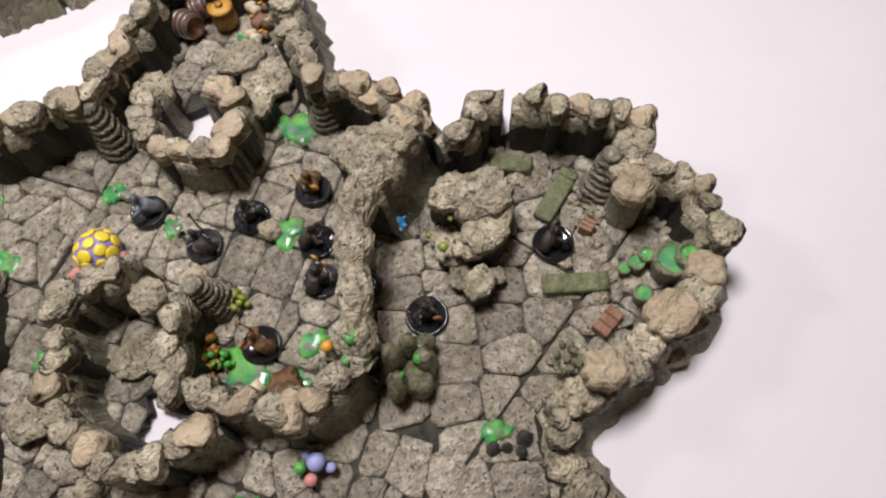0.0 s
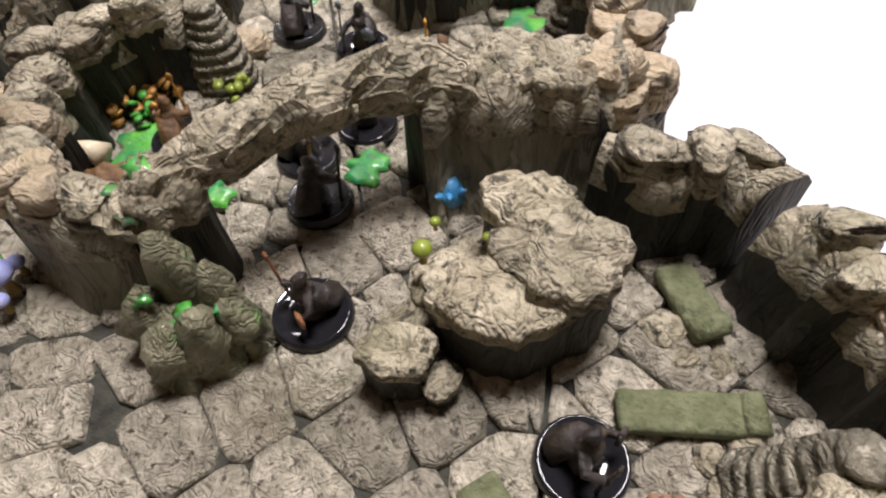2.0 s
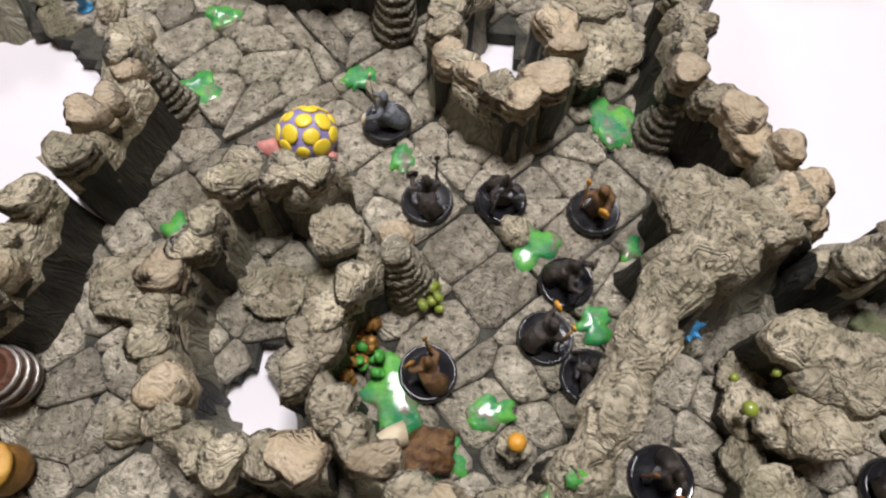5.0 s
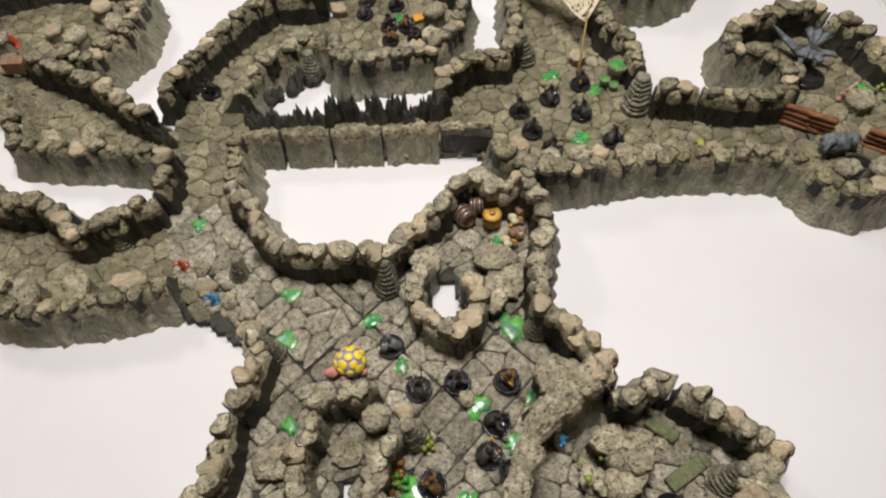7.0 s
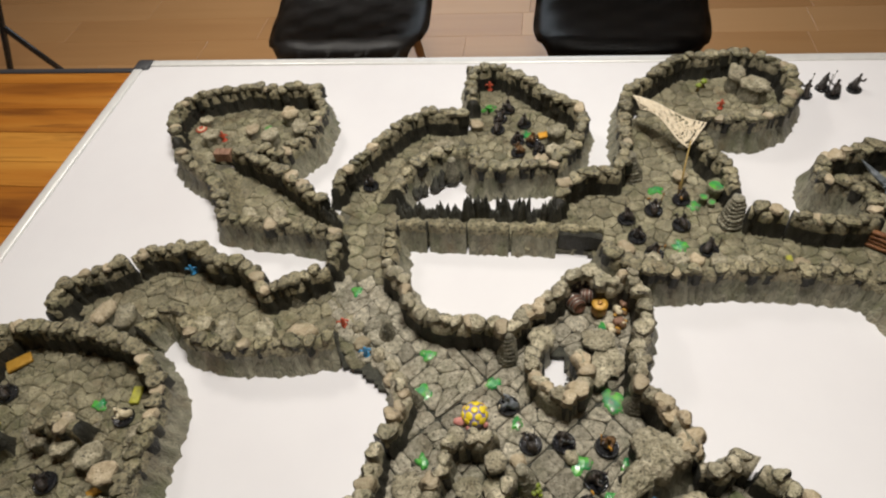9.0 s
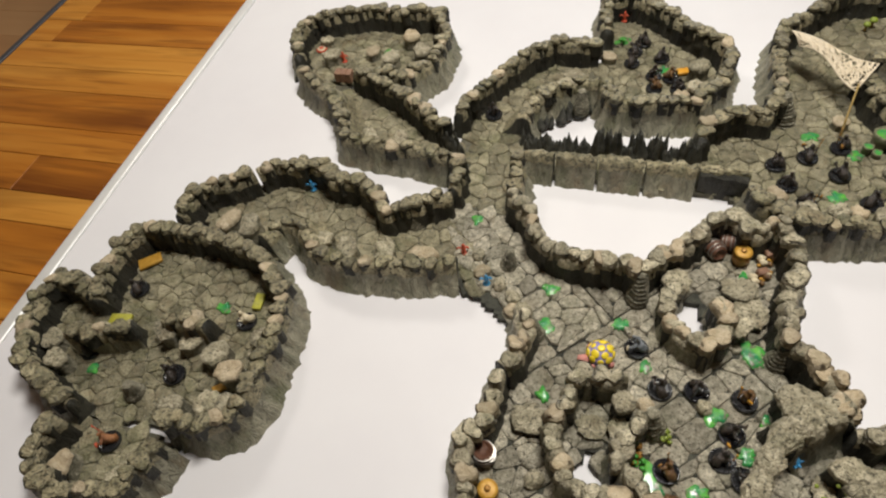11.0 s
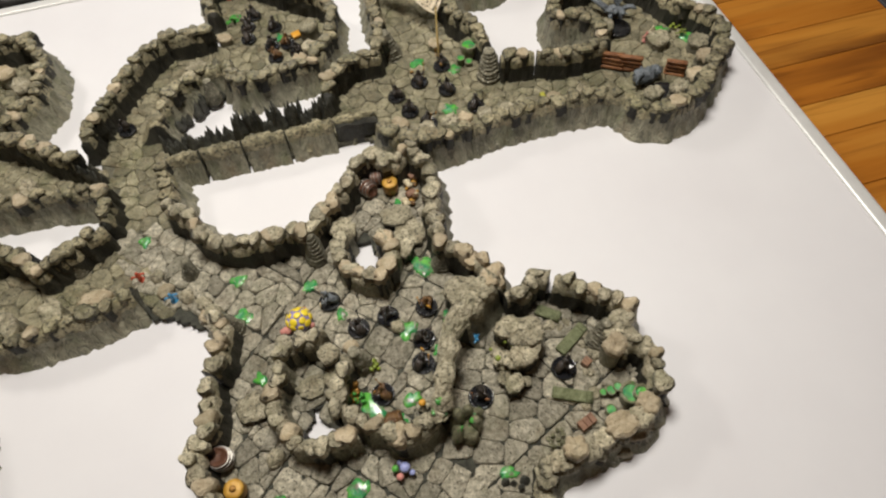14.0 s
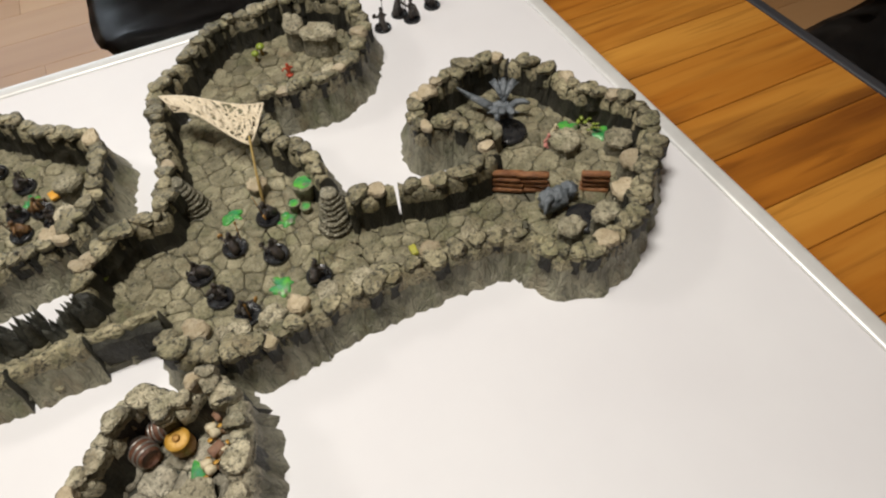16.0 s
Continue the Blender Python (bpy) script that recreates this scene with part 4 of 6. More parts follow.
for x, y, rx, ry, h, sd in ((-0.18, 0.125, 0.016, 0.013, 0.012, 1), (-0.152, 0.125, 0.012, 0.014, 0.02, 2), (-0.245, 0.120, 0.02, 0.016, 0.016, 3), (-0.025, 0.29, 0.02, 0.022, 0.018, 4), (-0.04, 0.265, 0.014, 0.016, 0.03, 5),
                            (-0.105, 0.31, 0.016, 0.02, 0.03, 6), (-0.035, 0.318, 0.02, 0.016, 0.022, 7), (0.012, 0.178, 0.022, 0.018, 0.045, 9), (-0.152, 0.148, 0.012, 0.012, 0.04, 10), (-0.066, 0.067, 0.007, 0.007, 0.021, 31)):
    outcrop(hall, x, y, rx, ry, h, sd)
for k, (x, y, r) in enumerate(((-0.335, 0.30, 0.011), (-0.31, 0.285, 0.010), (-0.29, 0.268, 0.011), (-0.285, 0.25, 0.012), (-0.345, 0.325, 0.010), (-0.07, 0.17, 0.009), (-0.128, 0.16, 0.010), (-0.23, 0.06, 0.011))):
    boulder(hall, x, y, r, r * 0.8, k + 1, STONE_TAN if k % 3 == 0 else STONE_CAP)
spikes(hall, [(-0.115, 0.345), (-0.09, 0.375), (-0.07, 0.40)], 9, 0.035, 0.06, 2)

stalagmite(east_room, 0.143, 0.085, 0.045, 0.014, (0.2, 0.1), 6)
for x, y, rx, ry, h, sd, rz in ((0.069, 0.108, 0.015, 0.018, 0.046, 11, 20), (0.048, 0.119, 0.015, 0.012, 0.045, 18, 20), (0.057, 0.088, 0.020, 0.014, 0.039, 12, 35), (0.042, 0.084, 0.012, 0.010, 0.033, 19, 0), (0.036, 0.060, 0.012, 0.009, 0.027, 13, 20), (0.030, 0.072, 0.010, 0.009, 0.018, 14, 60),
                                (0.050, 0.062, 0.006, 0.006, 0.017, 15, 10), (0.034, 0.092, 0.012, 0.012, 0.021, 16, 0), (0.036, 0.108, 0.012, 0.011, 0.014, 17, 0), (0.055, 0.104, 0.012, 0.011, 0.042, 20, 0)):
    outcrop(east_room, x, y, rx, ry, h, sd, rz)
for x, y, rx, ry, h, sd, m in ((0.068, -0.026, 0.012, 0.011, 0.052, 21, STONE_TAN), (0.084, -0.029, 0.013, 0.011, 0.040, 27, STONE_CAP), (0.101, -0.023, 0.012, 0.011, 0.040, 28, STONE_CAP), (0.121, -0.017, 0.017, 0.013, 0.047, 22, STONE_TAN), (0.143, -0.014, 0.014, 0.012, 0.040, 29, STONE_CAP),
                               (0.159, -0.003, 0.012, 0.012, 0.042, 26, STONE_TAN), (0.150, 0.064, 0.013, 0.012, 0.050, 23, STONE_TAN), (0.160, 0.079, 0.014, 0.011, 0.044, 24, STONE_CAP), (0.168, 0.089, 0.014, 0.012, 0.050, 25, STONE_CAP), (0.052, -0.030, 0.013, 0.011, 0.034, 30, STONE_CAP)):
    outcrop(east_room, x, y, rx, ry, h, sd, 0, [STONE_OUT, m])
for k, (x, y, r) in enumerate(((0.128, 0.088, 0.006), (0.110, 0.114, 0.006), (0.120, 0.118, 0.006), (0.135, 0.080, 0.006), (0.10, 0.12, 0.008), (0.137, 0.072, 0.008), (0.122, 0.055, 0.007), (0.105, 0.02, 0.007), (0.118, 0.03, 0.008), (0.135, 0.098, 0.007))):
    boulder(east_room, x, y, r, r * 0.7, k + 11)
for dx, dy, h, r in ((-0.006, 0.004, 0.056, 0.009), (0.010, -0.004, 0.038, 0.009), (-0.010, -0.008, 0.040, 0.008), (0.002, -0.012, 0.032, 0.010), (0.006, 0.008, 0.044, 0.008), (0.013, 0.006, 0.034, 0.007), (-0.004, -0.004, 0.03, 0.012)):
    bm = bmesh.new()
    add_lathe(bm, [(r * 1.1, 0), (r, h * 0.2), (r * 0.93, h * 0.4), (r * 0.85, h * 0.6), (r * 0.74, h * 0.75), (r * 0.55, h * 0.86), (r * 0.2, h)], 16, pose(dx, dy, 0))
    for v in bm.verts:
        k = 1 + 0.3 * noise.noise(v.co * 110)
        v.co = Vector((v.co.x * k, v.co.y * k, v.co.z)) + Vector((1, 1, 1)) * 0.0024 * noise.noise(v.co * 320)
    bmesh.ops.translate(bm, verts=bm.verts, vec=(-0.028, 0.036, FLOOR_Z * 0.5))
    part("mossy_spire", bm, LICHEN, east_room, "mossy rock spire with wet green lichen")
for k, (dx, dy, z, r) in enumerate(((0.010, -0.005, 0.042, 0.0042), (-0.008, -0.010, 0.043, 0.0034), (0.004, -0.013, 0.036, 0.0040), (0.014, 0.005, 0.037, 0.0030), (0.001, -0.018, 0.024, 0.0034), (0.012, -0.011, 0.028, 0.0030))):
    bm = bmesh.new()
    add_blob(bm, (r * 1.0, r * 0.7, r * 0.45), pose(-0.028 + dx * 0.85, 0.036 + dy * 0.85, z - 0.002, 35, 0, k * 40), 0.9, 80, 2, k + 5)
    part("slime_drip", bm, GREEN, east_room, "glossy green slime drip")
spikes(east_room, [(0.0, -0.03), (0.02, -0.045)], 5, 0.015, 0.03, 4)

things_by = [o for o in scene.objects if o.parent is None and o.type == "EMPTY" and o.get("category") == "terrain piece"]


def nearest_piece(x, y):
    best, far = None, 9e9
    for o in things_by:
        for c in o.children:
            if c.name.startswith("base"):
                for v in list(c.data.vertices)[::9]:
                    d = (v.co.x - x) ** 2 + (v.co.y - y) ** 2
                    if d < far:
                        best, far = o, d
    return best


for x1, x2, count, low, high, sd in ((-0.325, -0.226, 34, 0.020, 0.034, 1), (-0.222, -0.2135, 7, 0.038, 0.046, 2), (-0.2085, -0.186, 12, 0.036, 0.046, 3), (-0.186, -0.168, 10, 0.016, 0.026, 4),
                                     (-0.168, -0.1525, 9, 0.038, 0.046, 5), (-0.1475, -0.126, 11, 0.036, 0.045, 6), (-0.126, -0.104, 11, 0.018, 0.027, 7), (-0.104, -0.082, 11, 0.034, 0.046, 8)):
    spikes(ledge, [(x1, 0.534), (x2, 0.535)], count, low, high, sd, 0.0052, 0.001)
spikes(nearest_piece(-0.45, 0.49), [(-0.45, 0.522), (-0.41, 0.505)], 14, 0.024, 0.045, 3)
spikes(nearest_piece(-0.28, 0.62), [(-0.31, 0.575), (-0.26, 0.615), (-0.245, 0.63)], 10, 0.015, 0.03, 5)
for x, y, h, r, lean, sd in ((0.160, 0.532, 0.048, 0.018, (0.05, 0.2), 8), (0.033, 0.625, 0.046, 0.016, (-0.2, 0.15), 9), (-0.44, 0.365, 0.036, 0.013, (0.0, 0.2), 10), (-0.418, 0.385, 0.03, 0.012, (0.1, 0.2), 11), (-0.71, 0.06, 0.03, 0.013, (0.2, 0.0), 12), (-0.25, 0.62, 0.035, 0.013, (0, 0.2), 13)):
    stalagmite(nearest_piece(x, y), x, y, h, r, lean, sd)
rng = random.Random(9)
for x, y, rx, ry, h in ((0.005, 0.452, 0.014, 0.014, 0.042), (0.04, 0.437, 0.014, 0.012, 0.045), (0.07, 0.432, 0.016, 0.012, 0.046), (0.022, 0.445, 0.010, 0.010, 0.03), (0.095, 0.44, 0.013, 0.012, 0.04), (0.125, 0.442, 0.015, 0.012, 0.034),
                        (0.16, 0.445, 0.016, 0.012, 0.03), (0.195, 0.445, 0.014, 0.012, 0.028), (0.23, 0.446, 0.016, 0.013, 0.026), (0.27, 0.442, 0.016, 0.012, 0.026), (0.30, 0.435, 0.014, 0.012, 0.024), (0.10, 0.62, 0.014, 0.012, 0.02),
                        (-0.69, 0.70, 0.02, 0.014, 0.03), (-0.62, 0.72, 0.018, 0.014, 0.026), (-0.58, 0.70, 0.02, 0.018, 0.03), (-0.56, 0.76, 0.02, 0.016, 0.03), (-0.53, 0.72, 0.022, 0.016, 0.036), (-0.72, 0.75, 0.016, 0.012, 0.022),
                        (-0.09, 0.66, 0.016, 0.016, 0.034), (-0.085, 0.71, 0.016, 0.018, 0.038), (-0.11, 0.64, 0.016, 0.012, 0.03), (-0.22, 0.74, 0.012, 0.014, 0.02), (0.245, 0.83, 0.03, 0.02, 0.04), (0.22, 0.86, 0.026, 0.016, 0.044), (0.19, 0.75, 0.02, 0.014, 0.03), (0.24, 0.755, 0.02, 0.014, 0.034),
                        (-0.70, 0.14, 0.022, 0.018, 0.03), (-0.66, 0.135, 0.024, 0.016, 0.03), (-0.62, 0.12, 0.02, 0.018, 0.028), (-0.59, 0.10, 0.02, 0.016, 0.034), (-0.575, 0.15, 0.016, 0.016, 0.03), (-0.60, 0.06, 0.02, 0.016, 0.036), (-0.57, 0.06, 0.016, 0.016, 0.04), (-0.64, 0.05, 0.018, 0.012, 0.036),
                        (-0.56, 0.12, 0.014, 0.016, 0.036), (-0.78, 0.12, 0.02, 0.012, 0.03), (-0.82, 0.075, 0.018, 0.014, 0.034), (-0.85, 0.10, 0.016, 0.016, 0.03), (-0.65, -0.02, 0.016, 0.014, 0.03), (-0.66, -0.04, 0.016, 0.012, 0.036), (-0.73, -0.04, 0.02, 0.014, 0.036),
                        (-0.41, 0.30, 0.024, 0.014, 0.036), (-0.46, 0.295, 0.024, 0.014, 0.036), (-0.51, 0.292, 0.024, 0.014, 0.036), (-0.55, 0.305, 0.016, 0.014, 0.034), (-0.66, 0.305, 0.024, 0.014, 0.04), (-0.70, 0.315, 0.024, 0.014, 0.036),
                        (-0.55, 0.505, 0.024, 0.012, 0.034), (-0.50, 0.50, 0.024, 0.012, 0.034), (-0.60, 0.525, 0.012, 0.018, 0.034), (0.36, 0.40, 0.016, 0.014, 0.04), (0.40, 0.40, 0.018, 0.014, 0.04), (0.44, 0.42, 0.018, 0.016, 0.034), (0.47, 0.45, 0.018, 0.018, 0.034), (0.48, 0.49, 0.018, 0.018, 0.03),
                        (0.43, 0.52, 0.022, 0.02, 0.022), (0.36, 0.56, 0.018, 0.014, 0.03), (-0.28, 0.66, 0.018, 0.014, 0.026), (-0.30, 0.64, 0.016, 0.014, 0.03), (-0.27, 0.69, 0.02, 0.014, 0.02)):
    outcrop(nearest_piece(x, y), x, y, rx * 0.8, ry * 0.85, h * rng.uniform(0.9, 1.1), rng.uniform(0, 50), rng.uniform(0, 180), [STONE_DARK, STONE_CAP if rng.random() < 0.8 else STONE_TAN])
for k, (x, y) in enumerate(((0.342, 0.496), (0.366, 0.482), (0.425, 0.452))):
    bm = bmesh.new()
    for j in range(4):
        add_box(bm, 0.034 if k < 2 else 0.03, 0.010 - 0.001 * j, 0.0062, pose(rng.uniform(-0.002, 0.002), rng.uniform(-0.001, 0.001), FLOOR_Z + 0.004 + j * 0.0068, 0, 0, rng.uniform(-4, 4)), 0.0015, 1)
    for v in bm.verts:
        v.co += Vector((0, 0.0015 * noise.noise(v.co * 150), 0.001 * noise.noise(v.co * 220)))
    bmesh.ops.transform(bm, matrix=pose(x, y, 0, 0, 0, -32), verts=bm.verts)
    part("red_barricade", bm, RUST, nearest_piece(0.40, 0.45), "rust red barricade of stacked slabs")

# ---------------------------------------------------------------- slime, mushrooms and small scenery
FLOOR_TOP = FLOOR_Z + 0.0035


def slime(x, y, r, seed, label="glossy wet bright green slime pool on flagstones", stretch=1.0, rz=0.0):
    bm = bmesh.new()
    n, rings = 30, (1.0, 0.93, 0.75, 0.4)
    prev = None
    for k, f in enumerate(rings):
        ring = []
        for i in range(n):
            a = 2 * math.pi * i / n
            d = 0.8 * r * f * (1 + 0.75 * noise.noise(Vector((math.cos(a) * 1.5, math.sin(a) * 1.5, seed))) + 0.3 * noise.noise(Vector((math.cos(a) * 3.4, math.sin(a) * 3.4, seed + 5))))
            ring.append(bm.verts.new((d * math.cos(a) * stretch, d * math.sin(a), (0, 0.0012, 0.0020, 0.0024)[k] + 0.0006 * noise.noise(Vector((d * 200, a, seed))))))
        if prev:
            for i in range(n):
                bm.faces.new((prev[i], prev[(i + 1) % n], ring[(i + 1) % n], ring[i]))
        prev = ring
    bm.faces.new(prev)
    single("slime_pool", bm, GREEN, label, "slime", pose(x, y, FLOOR_TOP - 0.0008, 0, 0, rz), "slime pools")


for k, (x, y, r, st, rz) in enumerate(((-0.246, 0.236, 0.015, 1.1, 40), (-0.161, 0.253, 0.010, 1.3, 60), (-0.062, 0.164, 0.013, 1.2, 10), (-0.022, 0.242, 0.015, 1.3, 120), (-0.075, 0.082, 0.012, 1.0, 0), (-0.118, 0.085, 0.016, 1.2, 130), (-0.03, 0.127, 0.010, 1.2, 45), (-0.012, 0.168, 0.007, 1.2, 0),
                                        (-0.13, 0.205, 0.008, 1.6, 70), (-0.095, 0.06, 0.010, 1.3, 20), (-0.235, 0.152, 0.008, 1.5, 120), (-0.24, 0.012, 0.014, 1.2, 0), (-0.15, 0.005, 0.011, 1.2, 30), (0.0, -0.024, 0.009, 1.5, -10), (-0.245, 0.29, 0.010, 1.2, 0), (-0.03, 0.335, 0.010, 1.6, 70))):
    slime(x, y, r, k * 3.7 + 1, stretch=st, rz=rz)
for k, (x, y, r) in enumerate(((0.086, 0.487, 0.013), (0.065, 0.598, 0.013), (-0.655, 0.189, 0.011), (-0.60, 0.735, 0.013), (-0.135, 0.725, 0.012), (-0.20, 0.80, 0.012), (-0.784, 0.078, 0.009), (0.48, 0.52, 0.014), (0.45, 0.545, 0.012), (-0.36, 0.385, 0.010), (0.115, 0.565, 0.012))):
    slime(x, y, r, k * 2.3 + 70)


def cauldron(x, y, r, h):
    """A round rocky basin brim-full of green slime."""
    pot = thing("slime_basin", "round stone basin full of glossy green slime", "basin", (x, y, FLOOR_TOP - 0.001), group="slime basins")
    bm = bmesh.new()
    add_lathe(bm, [(r * 0.8, 0), (r * 0.9, h * 0.5), (r * 1.05, h * 0.9), (r, h), (r * 0.82, h), (r * 0.78, h * 0.8)], 20)
    for v in bm.verts:
        v.co += v.co * 0.1 * noise.noise(v.co * 200)
    part("bowl", bm, LICHEN, pot)
    bm = bmesh.new()
    add_lathe(bm, [(r * 0.80, h * 0.84), (r * 0.79, h * 0.88), (r * 0.5, h * 0.89), (r * 0.1, h * 0.89)], 20)
    part("slime", bm, GREEN, pot, "glossy green slime", smooth=False)


for x, y, r, h in ((0.150, 0.014, 0.0120, 0.024), (0.158, 0.010, 0.0085, 0.031), (0.125, 0.006, 0.006, 0.014), (0.126, 0.027, 0.0045, 0.009), (0.134, 0.026, 0.0058, 0.012), (0.142, 0.027, 0.0052, 0.014), (0.145, 0.588, 0.013, 0.024), (0.128, 0.575, 0.007, 0.012), (0.138, 0.566, 0.006, 0.010)):
    cauldron(x, y, r, h)

YELLOW = material("yellow_paint", (0.80, 0.60, 0.02), 0.4, 0, (0.88, 0.70, 0.05), 120, 0.1)
PURPLE = material("violet_paint", (0.22, 0.19, 0.42), 0.45, 0, (0.32, 0.28, 0.52), 120, 0.2)
PINK = material("pink_paint", (0.55, 0.20, 0.17), 0.5, 0, (0.62, 0.30, 0.25), 140, 0.3)
YELLOW_SLAB = material("yellow_slab_paint", (0.44, 0.42, 0.04), 0.4, 0, (0.30, 0.29, 0.06), 120, 0.6, 200)
LIME = material("lime_paint", (0.26, 0.33, 0.03), 0.35, 0, (0.19, 0.23, 0.05), 150, 0.2, coat=0.4)
STEM = material("ochre_stem", (0.28, 0.19, 0.05), 0.6, 0, (0.40, 0.28, 0.09), 200, 0.5)
ORANGE = material("orange_paint", (0.60, 0.27, 0.02), 0.4, 0, (0.68, 0.36, 0.04), 150, 0.3)
BLUE = material("blue_paint", (0.05, 0.26, 0.55), 0.3, 0, (0.10, 0.38, 0.66), 160, 0.4, coat=0.4)
MAUVE = material("mauve_paint", (0.28, 0.32, 0.62), 0.45, 0, (0.40, 0.42, 0.66), 160, 0.3)
RED = material("red_paint", (0.52, 0.07, 0.03), 0.45, 0, (0.60, 0.12, 0.06), 160, 0.3)
CREAM = material("bone_paint", (0.66, 0.58, 0.40), 0.5, 0, (0.55, 0.46, 0.30), 180, 0.3)
BRONZE = material("bronze_paint", (0.30, 0.15, 0.03), 0.38, 0.3, (0.42, 0.22, 0.05), 200, 0.4)
BARREL = material("barrel_wood", (0.085, 0.035, 0.02), 0.42, 0, (0.17, 0.075, 0.04), 160, 0.5, 260)
HOOP = material("hoop_metal", (0.45, 0.42, 0.38), 0.35, 0.7, (0.3, 0.28, 0.25), 160)
GOLD = material("gold_ochre", (0.46, 0.24, 0.03), 0.42, 0.1, (0.56, 0.32, 0.05), 150, 0.3)
CANVAS = material("green_canvas", (0.12, 0.135, 0.06), 0.7, 0, (0.22, 0.235, 0.125), 160, 0.8, 260, third=(0.07, 0.08, 0.04), third_scale=200, third_at=0.6)
CRATE = material("crate_wood", (0.20, 0.10, 0.06), 0.55, 0, (0.30, 0.17, 0.10), 120, 0.5, 260)
GREYPAINT = material("grey_scale_paint", (0.11, 0.125, 0.14), 0.35, 0.1, (0.24, 0.26, 0.28), 140, 0.8, 260)
DARKFIG = material("dark_figure_paint", (0.018, 0.016, 0.015), 0.32, 0, (0.06, 0.045, 0.035), 200, 0.6, 300, third=(0.14, 0.09, 0.05), third_scale=260, third_at=0.63)
BROWNFIG = material("brown_figure_paint", (0.09, 0.045, 0.02), 0.4, 0, (0.22, 0.12, 0.04), 220, 0.6, 300)


def spotted_shell():
    """A domed violet creature with raised yellow spots, a pink head and four stubby feet."""
    top = thing("creature_figurine", "violet domed creature figurine with yellow spots and pink head", "figurine", (-0.180, 0.209, FLOOR_TOP), 15)
    bm = bmesh.new()
    add_blob(bm, (0.0155, 0.0145, 0.013), pose(0, 0, 0.008), 0.06, 40, 3, 2)
    part("shell", bm, PURPLE, top)
    for ring, count, rad in ((0.2, 1, 0.0), (0.0, 5, 0.66), (0.5, 9, 1.22)):
        for i in range(count):
            a = 2 * math.pi * (i + ring) / count
            d = Vector((math.sin(rad) * math.cos(a), math.sin(rad) * math.sin(a), math.cos(rad)))
            at = Vector((d.x * 0.0152, d.y * 0.0142, 0.008 + d.z * 0.0127))
            bm = bmesh.new()
            k = (0.82, 1.0, 1.16)[(i * 2 + count) % 3]
            add_blob(bm, (0.0046 * k, 0.0042 * k, 0.0012), Matrix.Translation(at) @ d.to_track_quat("Z", "Y").to_matrix().to_4x4(), 0.1, 40, 2, i)
            part("spot", bm, YELLOW, top, "raised yellow spot")
    bm = bmesh.new()
    add_blob(bm, (0.0065, 0.0055, 0.005), pose(-0.020, -0.004, 0.006), 0.5, 90, 2, 3)
    part("head", bm, PINK, top, "knobbly pink head")
    for x, y in ((-0.010, 0.012), (0.010, 0.012), (-0.010, -0.012), (0.010, -0.012)):
        bm = bmesh.new()
        add_blob(bm, (0.004, 0.004, 0.005), pose(x, y, 0.003), 0.2, 60, 1, x * 90)
        part("foot", bm, PINK, top)


spotted_shell()


def barrel(x, y, r, h, lying=0.0, rz=0.0):
    b = thing("barrel", "small dark brown wooden barrel with metal hoops", "barrel", (x, y, FLOOR_TOP), rz, "barrels")
    m = pose(0, 0, r * 1.0, 78, 0, 0) @ pose(0, 0, -h / 2) if lying else Matrix()
    bm = bmesh.new()
    add_lathe(bm, [(r * 0.78, 0), (r * 0.92, h * 0.25), (r, h * 0.5), (r * 0.92, h * 0.75), (r * 0.78, h), (r * 0.66, h), (r * 0.64, h * 0.95)], 18, m)
    body = part("body", bm, BARREL, b)
    for f, w in ((0.16, 0.90), (0.36, 0.995), (0.64, 0.995), (0.84, 0.90)):
        bm = bmesh.new()
        add_lathe(bm, [(r * w, h * (f - 0.035)), (r * w * 1.05, h * (f - 0.03)), (r * w * 1.05, h * (f + 0.03)), (r * w, h * (f + 0.035))], 18, m)
        part("hoop", bm, HOOP, body, "dull metal hoop")


def pot(x, y, r, h):
    b = thing("storage_pot", "ochre yellow lidded storage pot with a knob", "pot", (x, y, FLOOR_TOP), group="storage pots")
    bm = bmesh.new()
    add_lathe(bm, [(r * 0.75, 0), (r, h * 0.3), (r * 0.96, h * 0.7), (r * 0.8, h * 0.86)], 18)
    part("body", bm, BRONZE, b)
    bm = bmesh.new()
    add_lathe(bm, [(r * 0.9, h * 0.84), (r * 1.0, h * 0.9), (r * 0.95, h * 0.97), (r * 0.6, h), (r * 0.1, h * 1.01)], 18)
    lid = part("lid", bm, GOLD, b, "ochre lid")
    bm = bmesh.new()
    add_lathe(bm, [(r * 0.3, h), (r * 0.32, h * 1.07), (r * 0.2, h * 1.11), (r * 0.05, h * 1.12)], 14)
    part("knob", bm, BRONZE, lid, "bronze knob")


barrel(-0.283, 0.072, 0.0125, 0.024, 0, 20)
pot(-0.271, 0.036, 0.0105, 0.022)
barrel(-0.062, 0.373, 0.011, 0.024, 1, 30)
barrel(-0.045, 0.386, 0.010, 0.02, 1, 80)
pot(-0.032, 0.366, 0.0105, 0.022)


